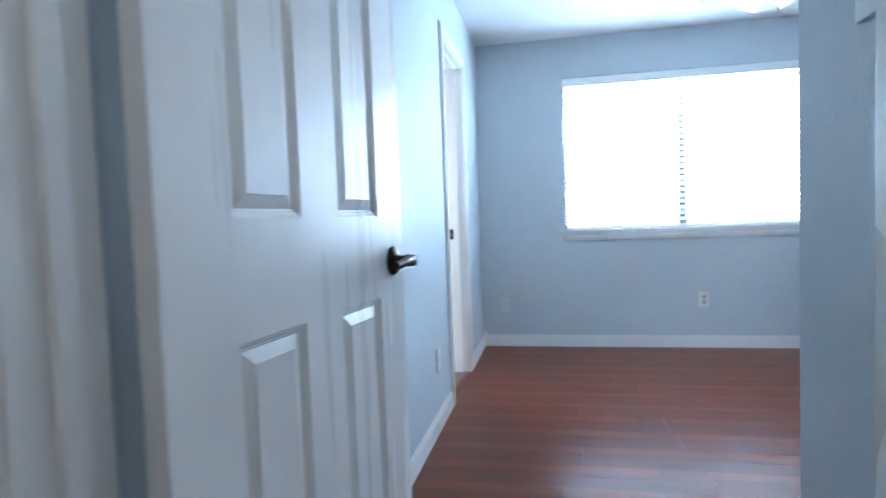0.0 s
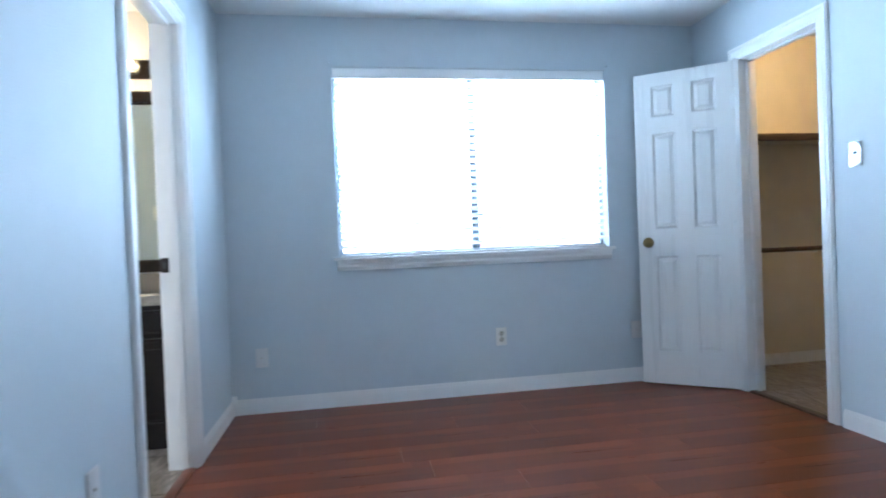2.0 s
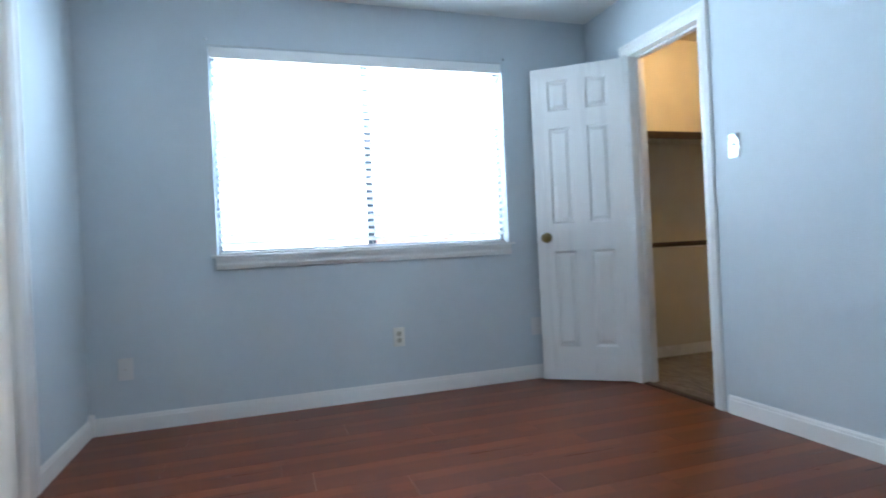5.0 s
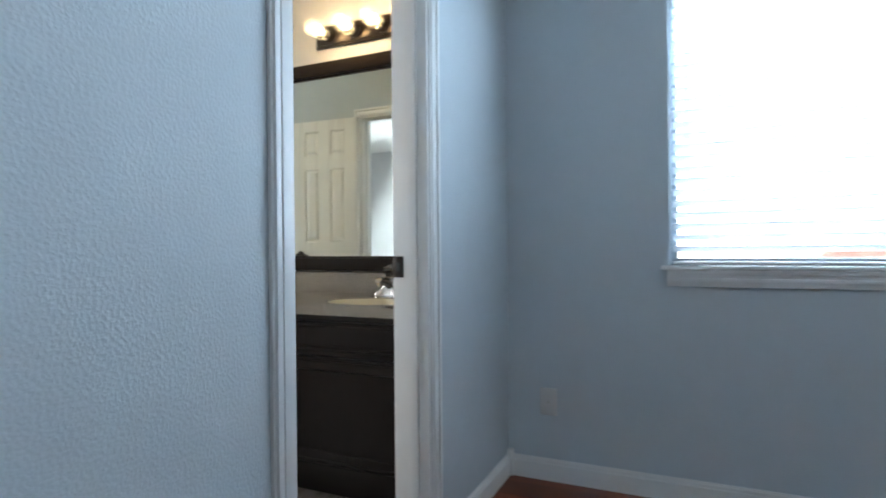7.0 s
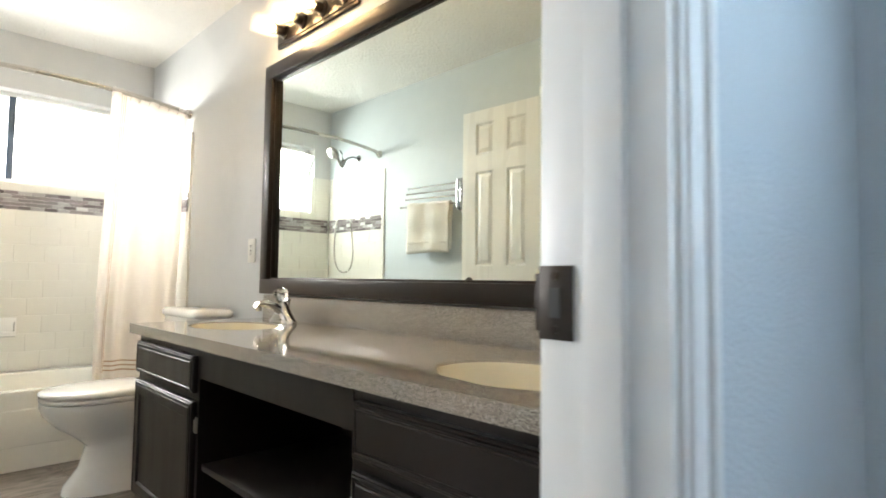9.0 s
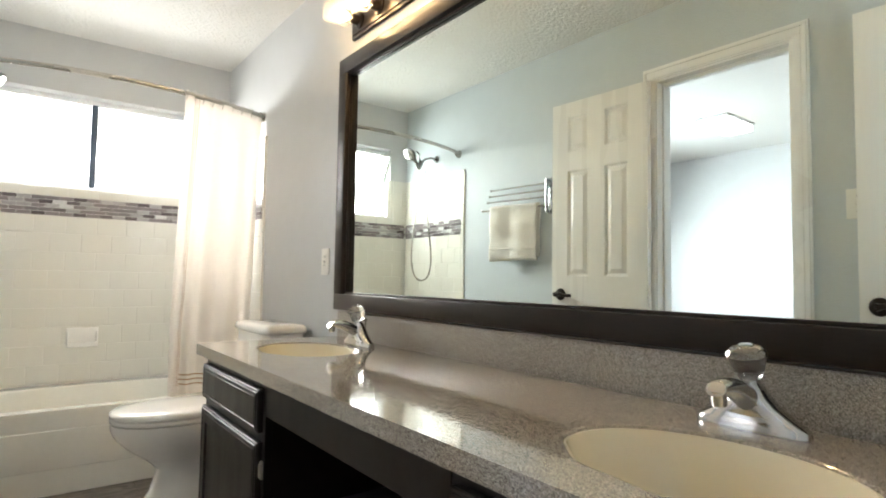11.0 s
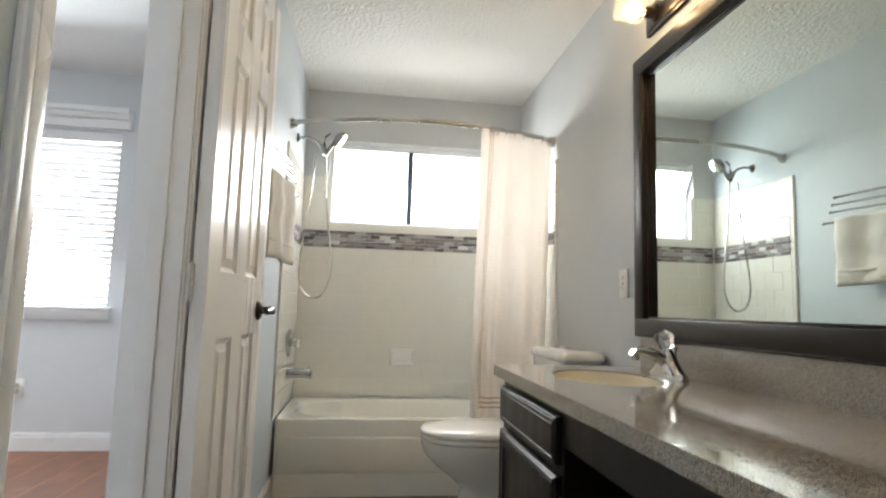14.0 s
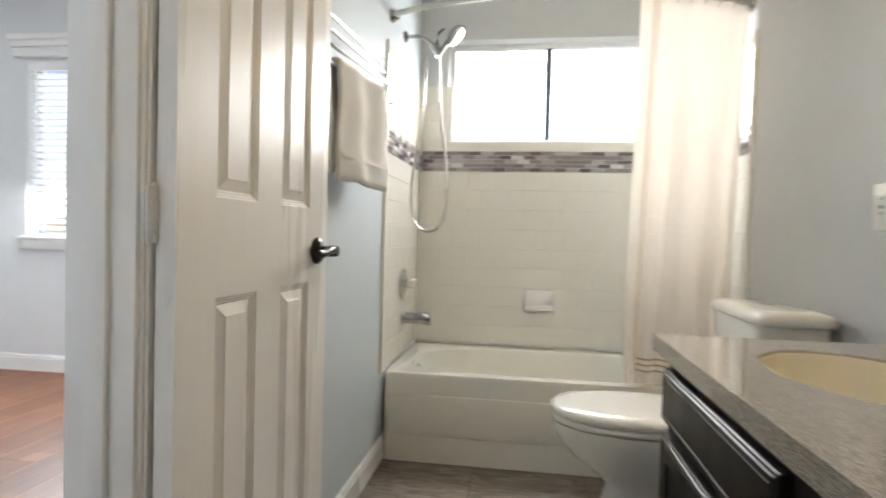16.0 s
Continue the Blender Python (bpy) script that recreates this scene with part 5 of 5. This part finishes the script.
E_S = -3.19     # edge of the tiling on the long walls
tiled_w = slab("tile_bed_west", BX, SW, BX + 0.004, 0, RIM, 1.508, TGROUT, "grouted cream tile wall above the tub", "tiled wall")
tiled_w2 = slab("tile_bed_west_side", BX, SW, BX + 0.004, -1.29, 1.508, 1.815, TGROUT, "grouted cream tile beside the window", "tiled wall")
tiled_s = slab("tile_bed_south", BX + 0.004, SW, E_S, SW + 0.004, RIM, 1.815, TGROUT, "grouted cream tile wall by the shower", "tiled wall")
tiled_n = slab("tile_bed_north", BX + 0.004, -0.004, E_S, 0, RIM, 1.815, TGROUT, "grouted cream tile wall behind the curtain", "tiled wall")
LT, LH = 0.152, 0.108


def on_west(a, z, out):
    return Vector((BX + 0.004 + out, a, z))


def on_south(a, z, out):
    return Vector((a, SW + 0.004 + out, z))


def on_north(a, z, out):
    return Vector((a, -0.004 - out, z))


B0, B1 = 1.345, 1.457
wall_tiles(tiled_w, "tile", TILE, on_west, SW + 0.012, -0.012, RIM + 0.01, B0, LT, LH * 0.985, 0.0014, 0.0032, True, anchor=-0.735)
wall_tiles(tiled_w, "tile", TILE, on_west, SW + 0.012, -0.012, B1, 1.51, LT, LH, 0.0014, 0.0032, anchor=-0.735)
wall_tiles(tiled_w, "mosaic_tile", MOSAIC, on_west, SW + 0.012, -0.012, B0, B1 - 0.0005, 0.066, 0.02236, 0.0016, 0.006, True)
wall_tiles(tiled_w2, "tile", TILE, on_west, SW + 0.012, -1.315, 1.51, 1.815, LT, LH * 0.94, 0.0014, 0.0032, True, anchor=-0.735)
for wl, pl in ((tiled_s, on_south), (tiled_n, on_north)):
    wall_tiles(wl, "tile", TILE, pl, BX + 0.012, E_S - 0.035, RIM + 0.01, B0, LT, LH * 0.985, 0.0014, 0.0032, True, anchor=E_S - 0.035)
    wall_tiles(wl, "tile", TILE, pl, BX + 0.012, E_S - 0.035, B1, 1.815, LT, 0.1177, 0.0014, 0.0032, True, anchor=E_S - 0.035)
    wall_tiles(wl, "mosaic_tile", MOSAIC, pl, BX + 0.012, E_S - 0.035, B0, B1 - 0.0005, 0.066, 0.02236, 0.0016, 0.006, True)
    wall_tiles(wl, "edge_tile", TILE, pl, E_S - 0.035, E_S, RIM + 0.01, 1.815, 0.035, 0.145, 0.0025, 0.008)
